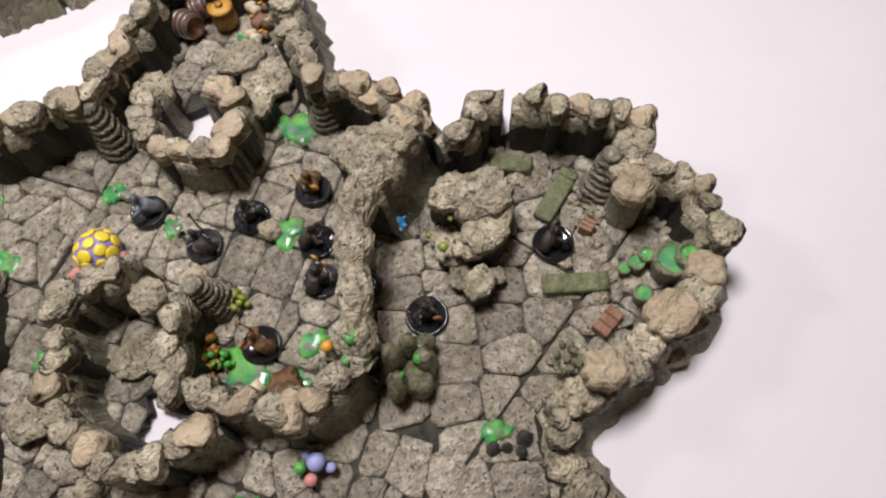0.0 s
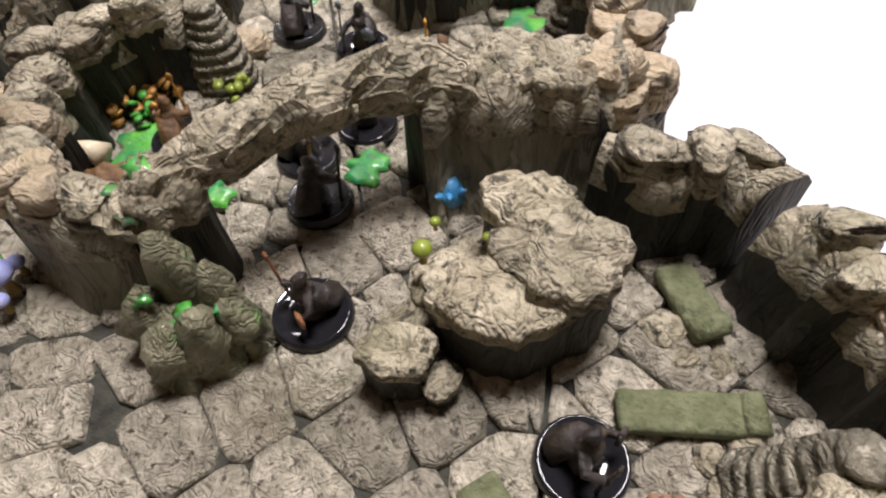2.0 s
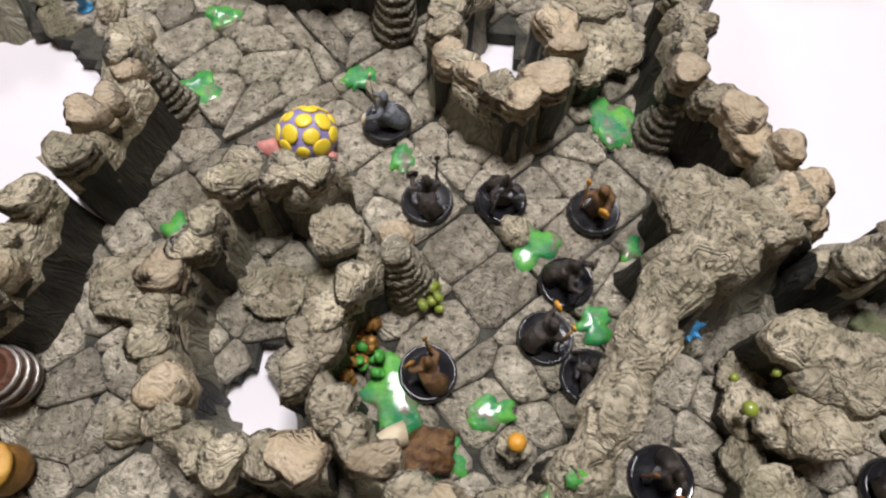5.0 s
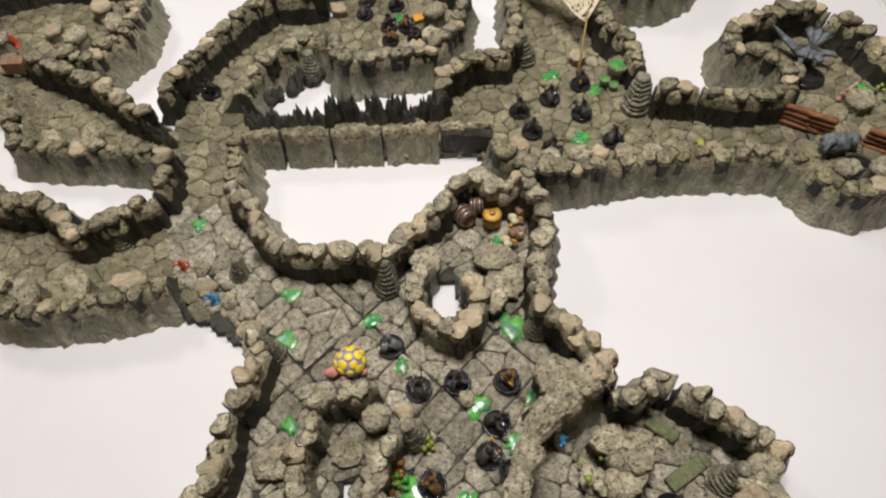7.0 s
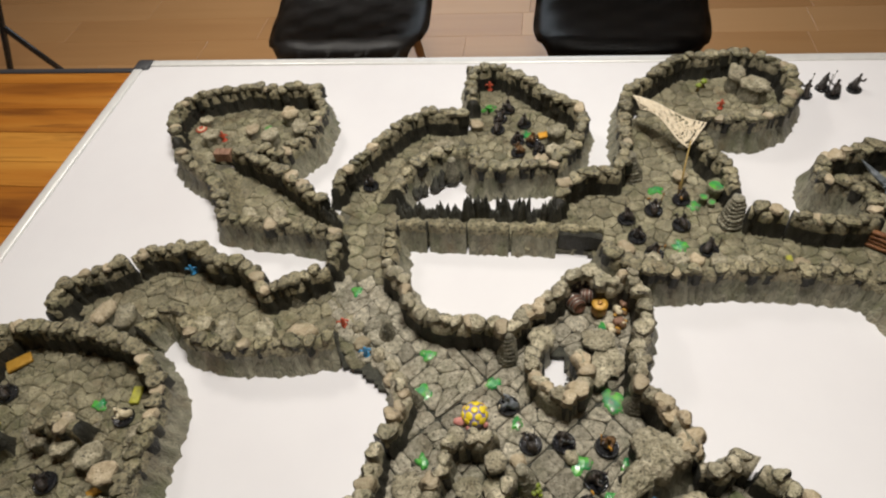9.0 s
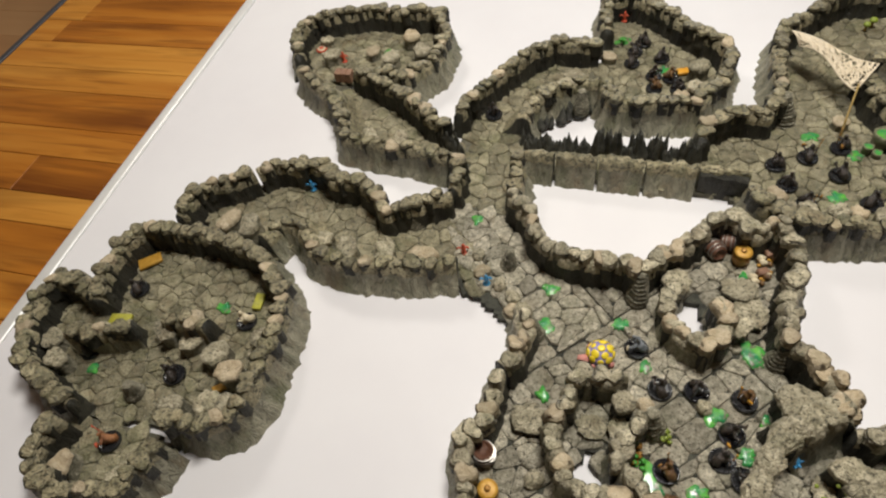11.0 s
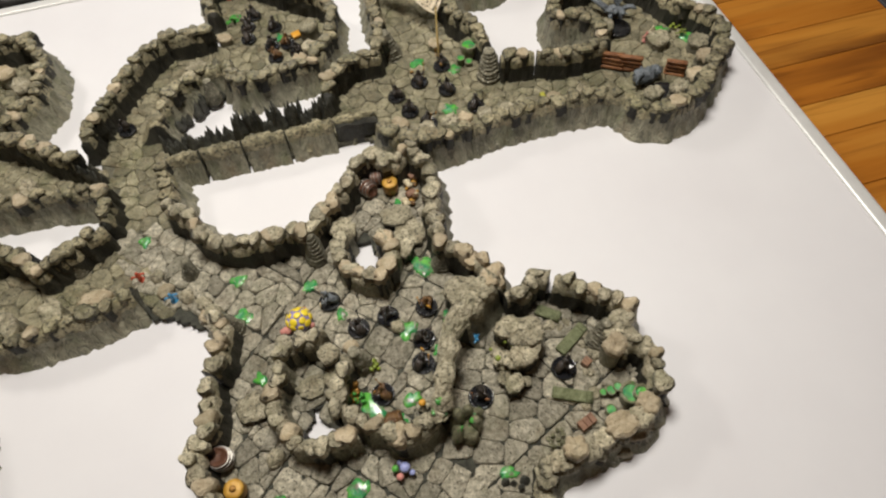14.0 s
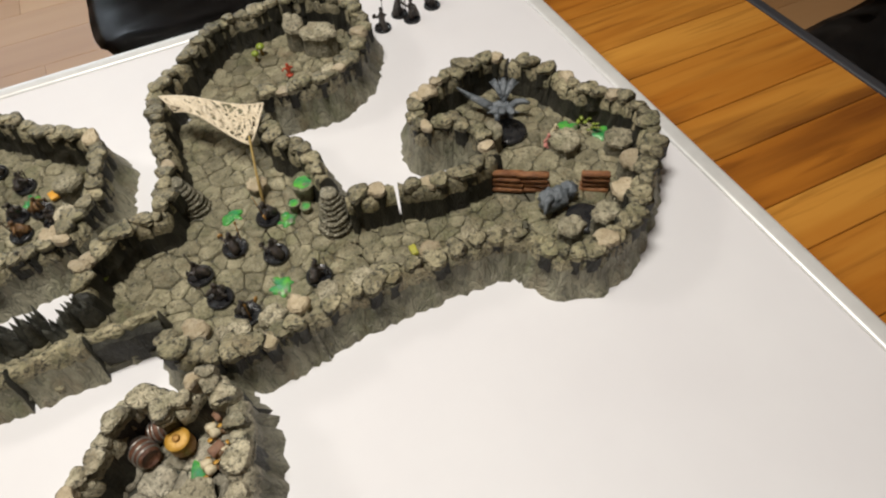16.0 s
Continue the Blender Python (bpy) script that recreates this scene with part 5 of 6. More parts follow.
def hoard(x, y):
    """A heap of sacks, bones and coins round a small chest."""
    b = thing("treasure_heap", "heap of brown sacks, bones and gold coins", "treasure heap", (x, y, FLOOR_TOP))
    rng = random.Random(4)
    bm = bmesh.new()
    add_box(bm, 0.013, 0.009, 0.009, pose(0.002, 0.008, 0.0045, 0, 0, 25), 0.001, 1)
    part("chest", bm, CRATE, b, "small brown chest")
    for k in range(9):
        bm = bmesh.new()
        r = rng.uniform(0.003, 0.0055)
        add_blob(bm, (r, r * 0.9, r * 0.9), pose(rng.uniform(-0.011, 0.011), rng.uniform(-0.012, 0.008), r * 0.8), 0.3, 80, 2, k)
        part("sack" if k < 5 else "bone", bm, BROWNFIG if k < 5 else CREAM, b)
    for k in range(7):
        bm = bmesh.new()
        add_lathe(bm, [(0.0022, 0), (0.0024, 0.0006), (0.0022, 0.0012)], 10, pose(rng.uniform(-0.013, 0.013), rng.uniform(-0.012, 0.014), rng.uniform(0, 0.006), rng.uniform(-40, 40), rng.uniform(-40, 40), 0))
        part("coin", bm, GOLD, b, "gold coin")


hoard(-0.010, 0.343)
hoard(0.0, 0.372)


def mushroom(x, y, cap, stem, s, label, z=FLOOR_TOP):
    b = thing("mushroom", label, "mushroom", (x, y, z), group="mushrooms")
    bm = bmesh.new()
    add_lathe(bm, [(0.0028 * s, 0), (0.0022 * s, 0.006 * s), (0.0024 * s, 0.012 * s)], 12)
    part("stem", bm, stem, b)
    bm = bmesh.new()
    add_lathe(bm, [(0.0024 * s, 0.011 * s), (0.0062 * s, 0.012 * s), (0.0066 * s, 0.0140 * s), (0.0052 * s, 0.0168 * s), (0.0026 * s, 0.0184 * s), (0.0004 * s, 0.0188 * s)], 16)
    part("cap", bm, cap, b)


LIMELAB = "ochre mushroom with a glossy lime green cap"
for x, y, s in ((0.026, 0.089, 0.52), (0.046, 0.100, 0.4), (0.052, 0.106, 0.35), (0.022, 0.102, 0.3), (0.040, 0.106, 0.3)):
    mushroom(x, y, LIME, STEM, s, LIMELAB, FLOOR_Z + 0.024)
mushroom(-0.066, 0.067, ORANGE, BROWNFIG, 0.6, "orange capped mushroom with a brown stem", 0.026)
for x, y, s, c in ((-0.100, 0.010, 0.85, MAUVE), (-0.107, 0.003, 0.6, PINK), (-0.094, 0.004, 0.5, MAUVE), (-0.110, 0.012, 0.6, GREEN), (-0.104, 0.017, 0.5, MAUVE)):
    mushroom(x, y, c, STEM, s, "clustered painted mushroom with a mauve pink cap")
mushroom(-0.064, 0.585, LIME, STEM, 0.9, LIMELAB)
mushroom(-0.07, 0.57, LIME, STEM, 0.8, LIMELAB)
mushroom(-0.058, 0.575, LIME, STEM, 0.8, LIMELAB)
mushroom(0.17, 0.86, LIME, STEM, 0.9, LIMELAB)
mushroom(0.16, 0.85, LIME, STEM, 0.8, LIMELAB)


def leafy(x, y, seed, mat, label, count=12, spread=0.008, z=FLOOR_TOP):
    b = thing("leaf_plant", label, "plant", (x, y, z), group="small plants")
    rng = random.Random(seed)
    for k in range(count):
        bm = bmesh.new()
        add_blob(bm, (0.0036, 0.0028, 0.0013), pose(rng.uniform(-1, 1) * spread, rng.uniform(-1, 1) * spread, rng.uniform(0.002, 0.010), rng.uniform(-35, 35), rng.uniform(-35, 35), rng.uniform(0, 360)), 0.2, 60, 1, k)
        part("leaf", bm, mat, b)


LEAF = material("leaf_green", (0.06, 0.30, 0.04), 0.4, 0, (0.12, 0.42, 0.06), 160, 0.3)
leafy(-0.131, 0.098, 1, LEAF, "small bright green leafy plant", 10, 0.006)
leafy(-0.138, 0.108, 2, BRONZE, "cluster of ochre and black seed pods", 26, 0.008)
leafy(-0.14, 0.092, 5, BRONZE, "cluster of ochre and black seed pods", 18, 0.006)
leafy(-0.108, 0.13, 3, LIME, "lime green lichen tuft at a rock foot", 9, 0.006)
leafy(0.06, -0.005, 4, LICHEN, "mossy tuft on a low rock", 14, 0.009)
leafy(0.47, 0.532, 6, LIME, "yellow green leafy tuft", 12, 0.012)
leafy(-0.205, 0.79, 7, LEAF, "small bright green leafy plant", 10, 0.01)
bm = bmesh.new()
add_lathe(bm, [(0.0055, 0), (0.004, 0.007), (0.0005, 0.016)], 10, pose(0, 0, 0.003, 0, 75, 200))
single("bone_horn", bm, CREAM, "pale bone coloured pointed horn on the floor", "horn", pose(-0.1115, 0.0665, FLOOR_TOP + 0.011))
bm = bmesh.new()
add_blob(bm, (0.013, 0.010, 0.008), pose(0, 0, 0.006), 0.6, 90, 3, 7)
for k in range(6):
    add_lathe(bm, [(0.0025, 0), (0.0018, 0.006), (0.0003, 0.011)], 8, pose(0.005 * math.cos(k), 0.004 * math.sin(k), 0.006, 40 * math.sin(k), 50 * math.cos(k), 0))
single("crab_figurine", bm, BROWNFIG, "reddish brown spiny crouching creature figurine", "figurine", pose(-0.103, 0.060, FLOOR_TOP, 0, 0, 30))
crystals = thing("blue_crystal", "bright blue crystal cluster at a rock wall foot", "crystal", (0.0095, 0.1275, FLOOR_TOP))
bm = bmesh.new()
add_blob(bm, (0.006, 0.006, 0.008), pose(0, 0, 0.006), 0.5, 110, 2, 5)
part("core", bm, BLUE, crystals)
for k in range(7):
    bm = bmesh.new()
    add_lathe(bm, [(0.0022, 0), (0.0018, 0.007), (0.0003, 0.010)], 6, pose(0, 0, 0.006, 55 * math.cos(k * 0.9), 55 * math.sin(k * 0.9), k * 50))
    part("shard", bm, BLUE, crystals)


def bedroll(x, y, rz, length, label):
    b = thing("bedroll", label, "bedroll", (x, y, FLOOR_TOP), rz, "bedrolls")
    bm = bmesh.new()
    add_box(bm, length, 0.0135, 0.0055, pose(0, 0, 0.0028), 0.0022, 3)
    bmesh.ops.subdivide_edges(bm, edges=[e for e in bm.edges if e.calc_length() > length * 0.6], cuts=14, use_grid_fill=True)
    for v in bm.verts:
        if v.co.z > 0.002:
            v.co.z += 0.0012 * noise.noise(v.co * 230) - 0.0007 * max(0.0, math.cos(v.co.x * 520)) ** 6
    part("padding", bm, CANVAS, b)
    bm = bmesh.new()
    add_lathe(bm, [(0.002, 0), (0.0042, 0.0006), (0.0042, 0.0126), (0.002, 0.0132)], 14, pose(length / 2, -0.0066, 0.004, -90, 0, 0))
    part("rolled_end", bm, CANVAS, b)


bedroll(0.116, 0.095, 30, 0.040, "dull green canvas bedroll beside a rock wall")
bedroll(0.092, 0.035, -26, 0.040, "dull green canvas bedroll on large flagstones")
bedroll(0.102, 0.135, -41, 0.026, "dull green canvas bedroll leaning in a dark corner")


def crate(x, y, rz, sx, sy, sz, label, z=None):
    b = thing("crate", label, "crate", (x, y, FLOOR_TOP if z is None else z), rz, "crates")
    for k in range(3):
        bm = bmesh.new()
        add_box(bm, sx / 3 - 0.0003, sy, sz, pose((k - 1) * sx / 3, 0, sz / 2), 0.0006, 1)
        part("board", bm, CRATE, b, smooth=False)


crate(0.122, 0.064, 30, 0.010, 0.009, 0.010, "small square brown wooden crate")
crate(0.097, 0.002, 20, 0.020, 0.011, 0.008, "low oblong brown wooden crate")
crate(0.145, 0.07, 10, 0.008, 0.008, 0.008, "small square brown wooden crate")


# ---------------------------------------------------------------- game miniatures
def miniature(x, y, rz, seed, base=None, body=None, accent=None, r=0.0135, tall=0.026, label="dark painted game miniature on a round black base", z=FLOOR_TOP):
    """A little cloaked figure with a staff and a shield on a round lipped base."""
    rng = random.Random(seed)
    top = thing("miniature", label, "miniature", (x, y, z), rz, "game miniatures")
    bm = bmesh.new()
    add_lathe(bm, [(r, 0), (r * 0.99, 0.0012), (r * 0.93, 0.0036), (r * 0.88, 0.0038), (r * 0.83, 0.0031), (r * 0.3, 0.0031)], 26)
    part("base", bm, base or BLACK, top, "glossy round black base")
    h = tall

    def worn(bm):
        for v in bm.verts:
            v.co.x += 0.0013 * noise.noise(v.co * 240 + Vector((seed, 0, 0)))
            v.co.y += 0.0013 * noise.noise(v.co * 240 + Vector((0, seed, 0)))
        return bm

    bm = bmesh.new()
    add_lathe(bm, [(0.0045, 0.003), (0.0052, h * 0.22), (0.0036, h * 0.45), (0.0046, h * 0.62), (0.0030, h * 0.74), (0.0016, h * 0.78), (0.0025, h * 0.86), (0.0022, h * 0.95), (0.0006, h)], 12)
    grip = [(side * rng.uniform(0.005, 0.009), rng.uniform(0.004, 0.009), h * rng.uniform(0.45, 0.7)) for side in (-1, 1)]
    for side, end in zip((-1, 1), grip):
        add_tube(bm, [(side * 0.002, 0, h * 0.66), (side * 0.0065, 0.002, h * 0.54), end], [0.0022, 0.0016, 0.0012], 8)
    add_tube(bm, [(-0.001, -0.0015, h * 0.64), (-0.001, -0.0052, h * 0.3), (0.001, -0.0085, 0.0035)], [0.0042, 0.005, 0.0055], 8)
    part("figure", worn(bm), body or DARKFIG, top)
    a = rng.uniform(-0.5, 0.5)
    gx, gy, gz = grip[1]
    bm = bmesh.new()
    add_tube(bm, [(gx, gy - 0.001, 0.0032), (gx + 0.001 * a, gy, gz), (gx + 0.004 * a, gy + 0.001, h * 1.12)], [0.0007, 0.0007, 0.0004], 6)
    add_blob(bm, (0.0016, 0.0008, 0.0026), pose(gx + 0.004 * a, gy + 0.001, h * 1.1), 0.2, 60, 1, seed)
    part("staff", bm, accent or DARKFIG, top)
    bm = bmesh.new()
    add_blob(bm, (0.0035, 0.0012, 0.0042), pose(*grip[0]), 0.1, 50, 1, seed)
    part("shield", bm, accent or DARKFIG, top)
    return top


WH = "dark painted game miniature on a glossy round black base"
OR = "brown and orange painted game miniature on a black base"
miniature(-0.115, 0.181, 20, 1)
miniature(-0.142, 0.226, 80, 2, accent=CREAM, body=GREYPAINT, label="grey and bone painted game miniature on a black base")
miniature(-0.078, 0.186, 200, 3, BASE_GLOSS, accent=GREYPAINT)
miniature(-0.031, 0.185, 140, 4, body=BROWNFIG, accent=ORANGE, label=OR)
miniature(-0.044, 0.145, 250, 5, BASE_GLOSS, label=WH)
miniature(-0.053, 0.117, 300, 6, accent=ORANGE, label=OR)
miniature(-0.105, 0.095, 40, 7, BASE_GLOSS, body=BROWNFIG, accent=BRONZE, label="bronze painted game miniature on a black base")
miniature(-0.033, 0.101, 10, 8)
miniature(-0.002, 0.061, 160, 9, BASE_GLOSS, accent=RUST, r=0.0145)
miniature(0.097, 0.066, 270, 10, BASE_GLOSS, r=0.0145)
for k, (x, y) in enumerate(((0.056, 0.553), (0.016, 0.534), (0.028, 0.499), (0.048, 0.468), (0.123, 0.479), (0.092, 0.525), (0.098, 0.576), (-0.38, 0.593))):
    miniature(x, y, k * 77, 20 + k, accent=BRONZE if k % 3 == 0 else DARKFIG)
for k, (x, y) in enumerate(((-0.181, 0.767), (-0.169, 0.792), (-0.147, 0.678), (-0.112, 0.679), (-0.149, 0.707), (-0.124, 0.704), (-0.139, 0.752), (-0.184, 0.737))):
    miniature(x, y, k * 50, 40 + k, r=0.0125, tall=0.024, body=BROWNFIG if k % 3 == 2 else DARKFIG)
miniature(-0.786, 0.196, 30, 60)
miniature(-0.671, 0.091, 30, 61, r=0.014)
miniature(-0.80, 0.10, 30, 62)
miniature(-0.613, 0.176, 120, 63, body=CREAM, label="bone painted game miniature on a black base")
miniature(-0.705, 0.0, 120, 64, body=RUST, accent=RED, label="dull rust red painted game miniature on a black base")
for k, (x, y) in enumerate(((0.341, 0.852), (0.386, 0.852), (0.425, 0.868), (0.375, 0.872))):
    miniature(x, y, k * 100, 70 + k, z=0.0, r=0.0125, tall=0.034, accent=DARKFIG, label="tall dark game miniature standing on the white board")


def small_figure(x, y, mat, label, s=1.0):
    bm = bmesh.new()
    add_lathe(bm, [(0.005 * s, 0), (0.0045 * s, 0.001), (0.002 * s, 0.002), (0.0028 * s, 0.007 * s), (0.0034 * s, 0.011 * s), (0.0014 * s, 0.0135 * s), (0.0022 * s, 0.0155 * s), (0.0008 * s, 0.018 * s)], 12)
    add_tube(bm, [(-0.003 * s, 0, 0.011 * s), (-0.006 * s, 0.002, 0.013 * s), (-0.008 * s, 0.003, 0.010 * s)], 0.0012 * s, 8)
    add_tube(bm, [(0.003 * s, 0, 0.011 * s), (0.006 * s, -0.002, 0.008 * s), (0.007 * s, 0.002, 0.005 * s)], 0.0012 * s, 8)
    single("figurine", bm, mat, label, "figurine", pose(x, y, FLOOR_TOP, 0, 0, 40))


small_figure(-0.365, 0.327, RED, "small bright red painted figurine on a passage floor")
small_figure(-0.326, 0.285, BLUE, "small bright blue painted figurine on a floor edge")
small_figure(-0.612, 0.405, BLUE, "small bright blue painted figurine by a wall")
small_figure(-0.205, 0.855, RED, "small red painted figurine in a rocky room")
small_figure(0.415, 0.53, PINK, "pinkish painted figurine on a rock step")
small_figure(0.43, 0.54, CREAM, "bone coloured painted figurine on a rock step")
small_figure(0.19, 0.80, RED, "small dull red painted figurine in a rocky room")


def disc_token(x, y):
    b = thing("round_shield", "small red and white round shield token", "shield", (x, y, FLOOR_TOP))
    for nm, r0, r1, m, z in (("rim", 0.010, 0.0095, RED, 0.0), ("face", 0.0075, 0.006, CREAM, 0.0016), ("boss", 0.004, 0.002, RED, 0.0028)):
        bm = bmesh.new()
        add_lathe(bm, [(r0, z), (r0, z + 0.0014), (r1, z + 0.002)], 20)
        part(nm, bm, m, b)


disc_token(-0.728, 0.735)
small_figure(-0.672, 0.705, RED, "small red and white painted figurine near a dark chest", 1.1)
crate(-0.652, 0.655, 0, 0.030, 0.016, 0.018, "dark brown iron-bound wooden chest")
chest = thing("treasure_chest", "small brown painted chest with brass fittings on the white board", "chest", (-0.5535, -0.053, 0.0), 10)
bm = bmesh.new()
add_box(bm, 0.022, 0.017, 0.010, pose(0, 0, 0.005), 0.0012, 2)
part("box", bm, CRATE, chest)
bm = bmesh.new()
add_lathe(bm, [(0.0083, -0.0108), (0.0086, -0.0100), (0.0086, 0.0100), (0.0083, 0.0108)], 20, pose(0, 0, 0.0095, 0, 90, 0))
for v in bm.verts:
    v.co.z = max(v.co.z, 0.0102)
part("lid", bm, CRATE, chest)
for x in (-0.0095, 0.0095):
    bm = bmesh.new()
    add_box(bm, 0.0030, 0.0178, 0.0108, pose(x, 0, 0.0054), 0.0006, 1)
    part("band", bm, GOLD, chest, "brass band")
bm = bmesh.new()
add_box(bm, 0.004, 0.0024, 0.0045, pose(0, -0.0088, 0.009), 0.0006, 1)
part("lock", bm, GOLD, chest, "brass lock")
slab = ((-0.785, 0.147, 0.030, 0.017, YELLOW_SLAB, "flat lime yellow painted slab", 8), (-0.609, 0.206, 0.012, 0.024, YELLOW_SLAB, "flat lime yellow painted slab", 5), (-0.796, 0.241, 0.032, 0.017, GOLD, "tan painted plank slab leaning by a wall", 40), (-0.106, 0.722, 0.018, 0.013, ORANGE, "flat orange brown painted slab", 20),
        (0.215, 0.452, 0.007, 0.012, YELLOW_SLAB, "flat lime yellow painted slab", 0), (-0.60, 0.09, 0.03, 0.01, GOLD, "tan painted plank slab", 40))
for x, y, sx, sy, m, lab, rz in slab:
    bm = bmesh.new()
    add_box(bm, sx, sy, 0.005, pose(0, 0, 0.0025), 0.0014, 2)
    for v in bm.verts:
        v.co += Vector((0.001, 0.001, 0.0006)) * noise.noise(v.co * 250 + Vector((x * 50, y, 0)))
    single("painted_slab", bm, m, lab, "slab", pose(x, y, FLOOR_TOP + (0.016 if abs(x - 0.215) < 0.01 else 0), 0, 0, rz), "painted slabs")


def dragon(x, y, rz):
    """A winged grey figurine with a long tail, cast in one piece."""
    bm = bmesh.new()
    add_blob(bm, (0.020, 0.010, 0.011), pose(0, 0, 0.016), 0.4, 70, 3, 3)
    add_tube(bm, [(0.014, 0, 0.020), (0.024, 0.002, 0.030), (0.033, 0.0, 0.033), (0.041, -0.002, 0.029)], [0.007, 0.005, 0.0048, 0.002], 10)
    add_tube(bm, [(-0.014, 0, 0.018), (-0.030, 0.006, 0.026), (-0.048, 0.010, 0.036), (-0.066, 0.016, 0.044)], [0.008, 0.006, 0.004, 0.001], 10)
    for s in (-1, 1):
        tips = []
        for k in range(4):
            a = -0.9 + 0.55 * k
            tip = (0.005 + 0.03 * math.sin(a), s * (0.012 + 0.026 * math.cos(a * 0.6)), 0.034 + 0.010 * math.cos(a))
            add_tube(bm, [(0.004, s * 0.006, 0.022), ((tip[0] + 0.004) / 2, s * abs(tip[1]) * 0.6, 0.038), tip], [0.002, 0.0016, 0.0006], 6)
            tips.append(Vector(tip))
        root = Vector((0.004, s * 0.006, 0.024))
        for p, q in zip(tips, tips[1:]):
            add_tube(bm, [root, (root + p + q) / 3 + Vector((0, 0, 0.004)), (p + q) / 2], [0.0015, 0.0055, 0.0045], 6)
        add_tube(bm, [(-0.006, s * 0.008, 0.014), (-0.004, s * 0.013, 0.006), (-0.001, s * 0.014, 0.0)], [0.005, 0.004, 0.004], 8)
        add_tube(bm, [(0.012, s * 0.007, 0.014), (0.016, s * 0.011, 0.006), (0.018, s * 0.012, 0.0)], [0.004, 0.003, 0.003], 8)
    for v in bm.verts:
        v.co += Vector((1, 1, 1)) * 0.0016 * noise.noise(v.co * 200)
    return bm


single("dragon_figurine", dragon(0, 0, 0), GREYPAINT, "large blue-grey painted winged dragon figurine", "figurine", pose(0.392, 0.600, FLOOR_TOP, 0, 0, -30) @ Matrix.Diagonal((0.8, 0.8, 0.68, 1)))
bm = bmesh.new()
add_blob(bm, (0.016, 0.013, 0.012), pose(-0.010, 0.006, 0.012), 0.5, 80, 3, 8)
add_blob(bm, (0.010, 0.009, 0.010), pose(0.010, 0.010, 0.010), 0.5, 80, 3, 9)
add_tube(bm, [(-0.014, 0.004, 0.018), (-0.024, -0.002, 0.022), (-0.030, -0.010, 0.014)], [0.006, 0.004, 0.001], 8)
single("beast_figurine", bm, GREYPAINT, "crouching blue-grey painted beast figurine", "figurine", pose(0.382, 0.444, FLOOR_TOP))
bm = bmesh.new()
add_lathe(bm, [(0.020, 0), (0.0195, 0.003), (0.017, 0.0045), (0.004, 0.004)], 26)
single("black_base", bm, BLACK, "empty round black miniature base on flagstones", "miniature base", pose(0.392, 0.420, FLOOR_TOP))
bm = bmesh.new()
add_lathe(bm, [(0.022, 0), (0.0215, 0.003), (0.019, 0.0045), (0.004, 0.004)], 26)
single("black_base", bm, BLACK, "round black base under a dragon figurine", "miniature base", pose(0.386, 0.570, FLOOR_TOP))


# ---------------------------------------------------------------- the cream lattice and its stick
def lattice():
    b = thing("web_banner", "cream lattice web sheet on a thin stick across walls", "banner", (0, 0, 0))
    rng = random.Random(12)
    a0, a1, b0, b1 = Vector((0.036, 0.762, 0.066)), Vector((0.046, 0.735, 0.060)), Vector((0.140, 0.695, 0.066)), Vector((0.110, 0.650, 0.060))

    def at(u, v):
        lo, hi = a1.lerp(b1, u), a0.lerp(b0, u)
        p = lo.lerp(hi, v)
        return p + Vector((0, 0, 0.006 * math.sin(u * 5.5) + 0.004 * math.sin(v * 3 + u * 4)))

    bm = bmesh.new()
    for v in (0.0, 1.0):
        add_tube(bm, [at(k / 12, v) for k in range(13)], 0.0011, 6)
    for u in (0.0, 1.0):
        add_tube(bm, [at(u, k / 5) for k in range(6)], 0.0011, 6)
    part("border", bm, WEB, b)
    for k in range(280):
        u, v = rng.random(), rng.random()
        a = rng.uniform(0, 6.28)
        l = rng.uniform(0.06, 0.14)
        u2, v2 = min(1, max(0, u + l * math.cos(a))), min(1, max(0, v + 3.2 * l * math.sin(a)))
        if abs(u - u2) + abs(v - v2) < 0.04:
            continue
        bm = bmesh.new()
        add_tube(bm, [at(u, v), at((u + u2) / 2 + 0.01, (v + v2) / 2), at(u2, v2)], 0.0012, 5)
        part("strand", bm, WEB, b)
    bm = bmesh.new()
    add_tube(bm, [(0.098, 0.592, FLOOR_TOP), (0.104, 0.621, 0.037), (0.112, 0.653, 0.062)], [0.0017, 0.0014, 0.0012], 8)
    part("stick", bm, STEM, b, "thin leaning tan stick")


WEB = material("cream_web", (0.66, 0.56, 0.40), 0.6, 0, (0.74, 0.64, 0.48), 120, 0.3)
lattice()

# ---------------------------------------------------------------- chairs and the far side of the room


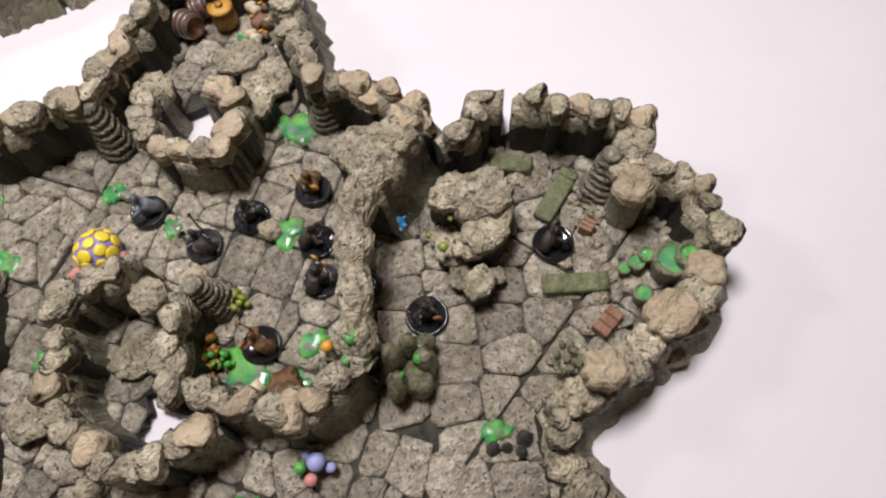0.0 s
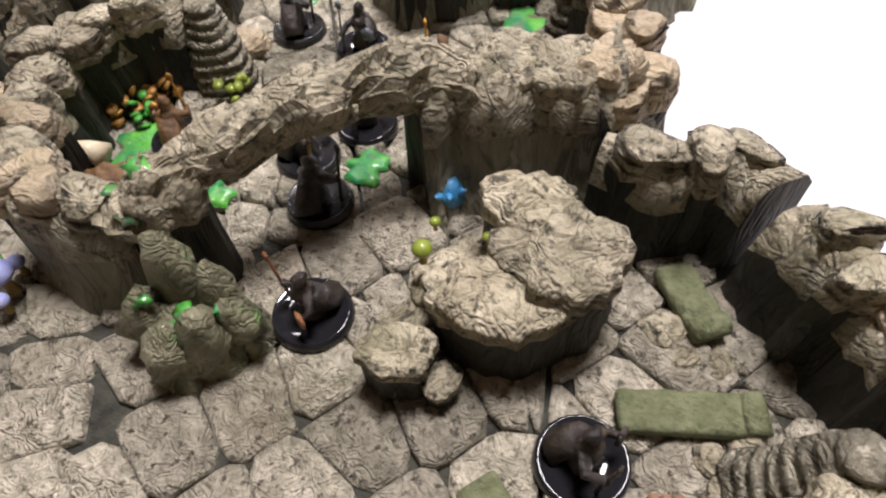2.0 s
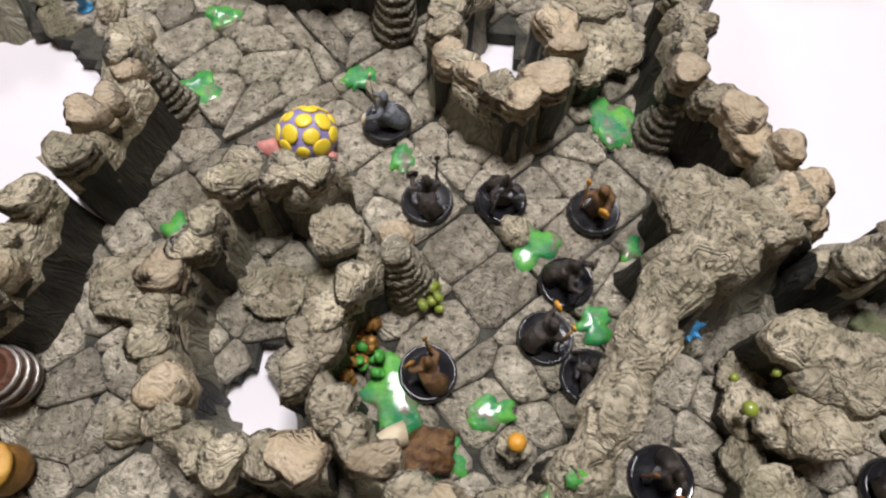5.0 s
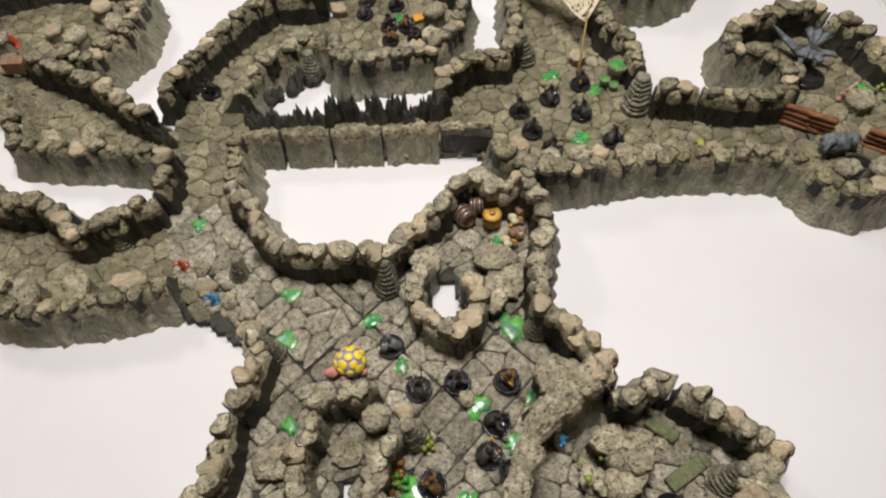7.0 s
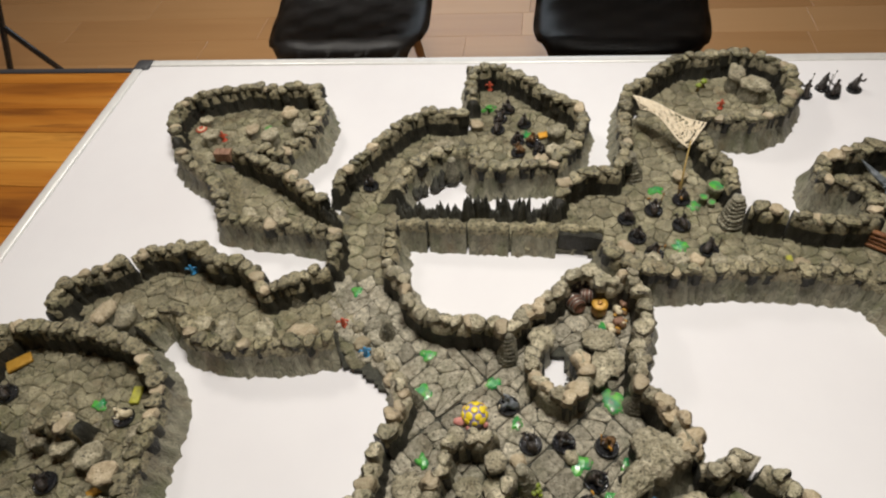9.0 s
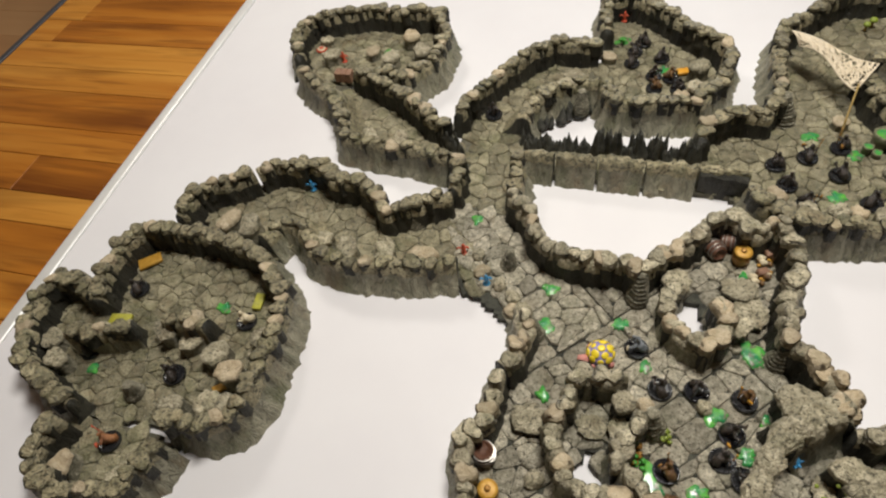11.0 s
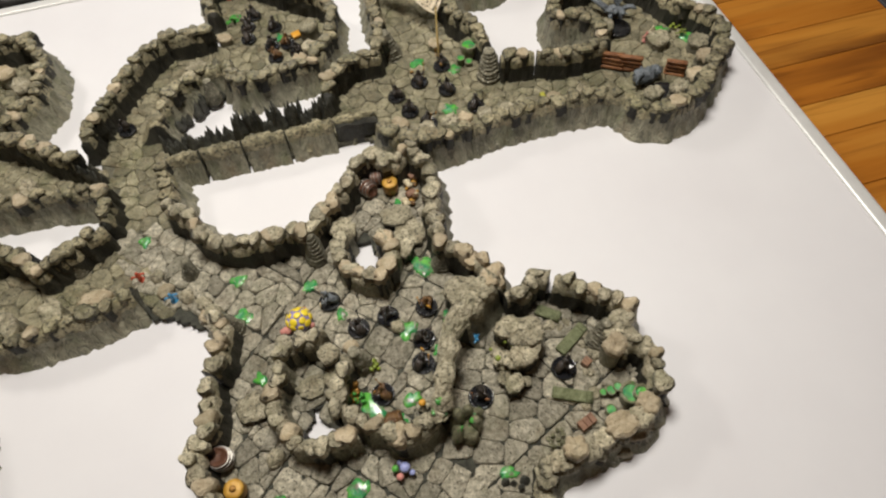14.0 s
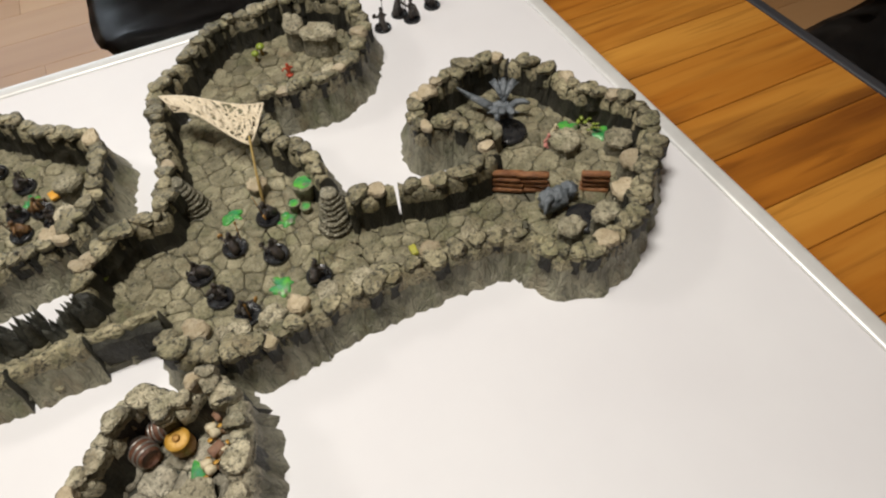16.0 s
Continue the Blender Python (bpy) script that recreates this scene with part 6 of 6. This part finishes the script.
def chair():
    c = thing("chair", "black quilted leather dining chair with pale wooden legs", "chair", (0, 0, 0), group="dining chairs")
    bm = bmesh.new()
    nu, nv = 20, 26
    grid = []
    for j in range(nv + 1):
        row = []
        v = j / nv
        # runs from the front edge of the seat to the top of the back
        if v < 0.55:
            t = v / 0.55
            y, z = -0.24 + 0.44 * t, 0.455 - 0.02 * math.sin(math.pi * t) - (0.045 * (1 - t / 0.12) ** 2 if t < 0.12 else 0)
        else:
            t = (v - 0.55) / 0.45
            y, z = 0.20 + 0.10 * t, 0.455 + 0.06 * t + 0.30 * t
        half = 0.262 * (1 - 0.22 * max(0, (v - 0.5) / 0.5) ** 2) * (1 - 0.26 * (max(0.0, 0.26 - v) / 0.26) ** 2.2)
        for i in range(nu + 1):
            u = 2 * i / nu - 1
            x = half * u
            dz = 0.022 * abs(u) ** 3 * min(1.0, v * 2) - 0.034 * abs(u) ** 8
            puff = 0.005 * abs(math.sin(v * 22 + u * 4.5)) * abs(math.sin(v * 22 - u * 4.5)) if v < 0.6 else 0.003 * abs(math.sin(u * 9))
            row.append(bm.verts.new((x, y + (0.02 * (u * u) if v < 0.08 else 0), z + dz + puff)))
        grid.append(row)
    for j in range(nv):
        for i in range(nu):
            bm.faces.new((grid[j][i], grid[j][i + 1], grid[j + 1][i + 1], grid[j + 1][i]))
    bmesh.ops.solidify(bm, geom=list(bm.faces), thickness=0.045)
    ob = part("seat_shell", bm, LEATHER, c, "black quilted leather seat and back")
    for x in (-0.17, 0.17):
        for y in (-0.16, 0.17):
            bm = bmesh.new()
            add_tube(bm, [(x * 0.85, y * 0.85, 0.42), (x * 1.05, y * 1.05, 0.2), (x * 1.2, y * 1.2, 0.0)], [0.021, 0.017, 0.012], 12)
            leg = part("leg", bm, PALEWOOD, c, "pale wooden leg")
            bm = bmesh.new()
            add_lathe(bm, [(0.013, 0.0), (0.0135, 0.004), (0.012, 0.006)], 12, pose(x * 1.2, y * 1.2, 0))
            part("foot_pad", bm, BLACK, leg, "black plastic foot pad")
    bm = bmesh.new()
    add_tube(bm, [(-0.15, -0.14, 0.39), (0.15, -0.14, 0.39)], 0.012, 8)
    part("rail", bm, PALEWOOD, c)
    return c


first = chair()
first.matrix_basis = pose(-0.725, 1.725, ROOM_Z, 0, 0, 3)
copy_thing(first, pose(0.13, 1.71, ROOM_Z, 0, 0, -3))

copy_thing(first, pose(1.38, 0.60, ROOM_Z, 0, 0, -90))

stool = thing("stool", "tall stool on thin crossed black metal legs", "stool", (-1.95, 1.58, ROOM_Z), 20)
bm = bmesh.new()
add_lathe(bm, [(0.17, 0.66), (0.18, 0.67), (0.18, 0.69), (0.165, 0.70), (0.02, 0.70)], 28)
part("seat", bm, LEATHER, stool, "round black padded seat")
for x, y in ((-1, -1), (1, -1), (1, 1), (-1, 1)):
    bm = bmesh.new()
    add_tube(bm, [(-x * 0.10, y * 0.12, 0.66), (x * 0.04, y * 0.14, 0.33), (x * 0.19, y * 0.16, 0.0)], 0.011, 10)
    part("leg", bm, BLACK, stool, "thin black metal leg")
bm = bmesh.new()
add_lathe(bm, [(0.36, 0.0), (0.36, 0.04), (0.33, 0.06), (0.03, 0.06)], 32)
single("ceiling_lamp", bm, WHITE_PL, "round white ceiling lamp", "ceiling lamp", pose(-0.06, 0.54, ROOM_Z + 2.45))
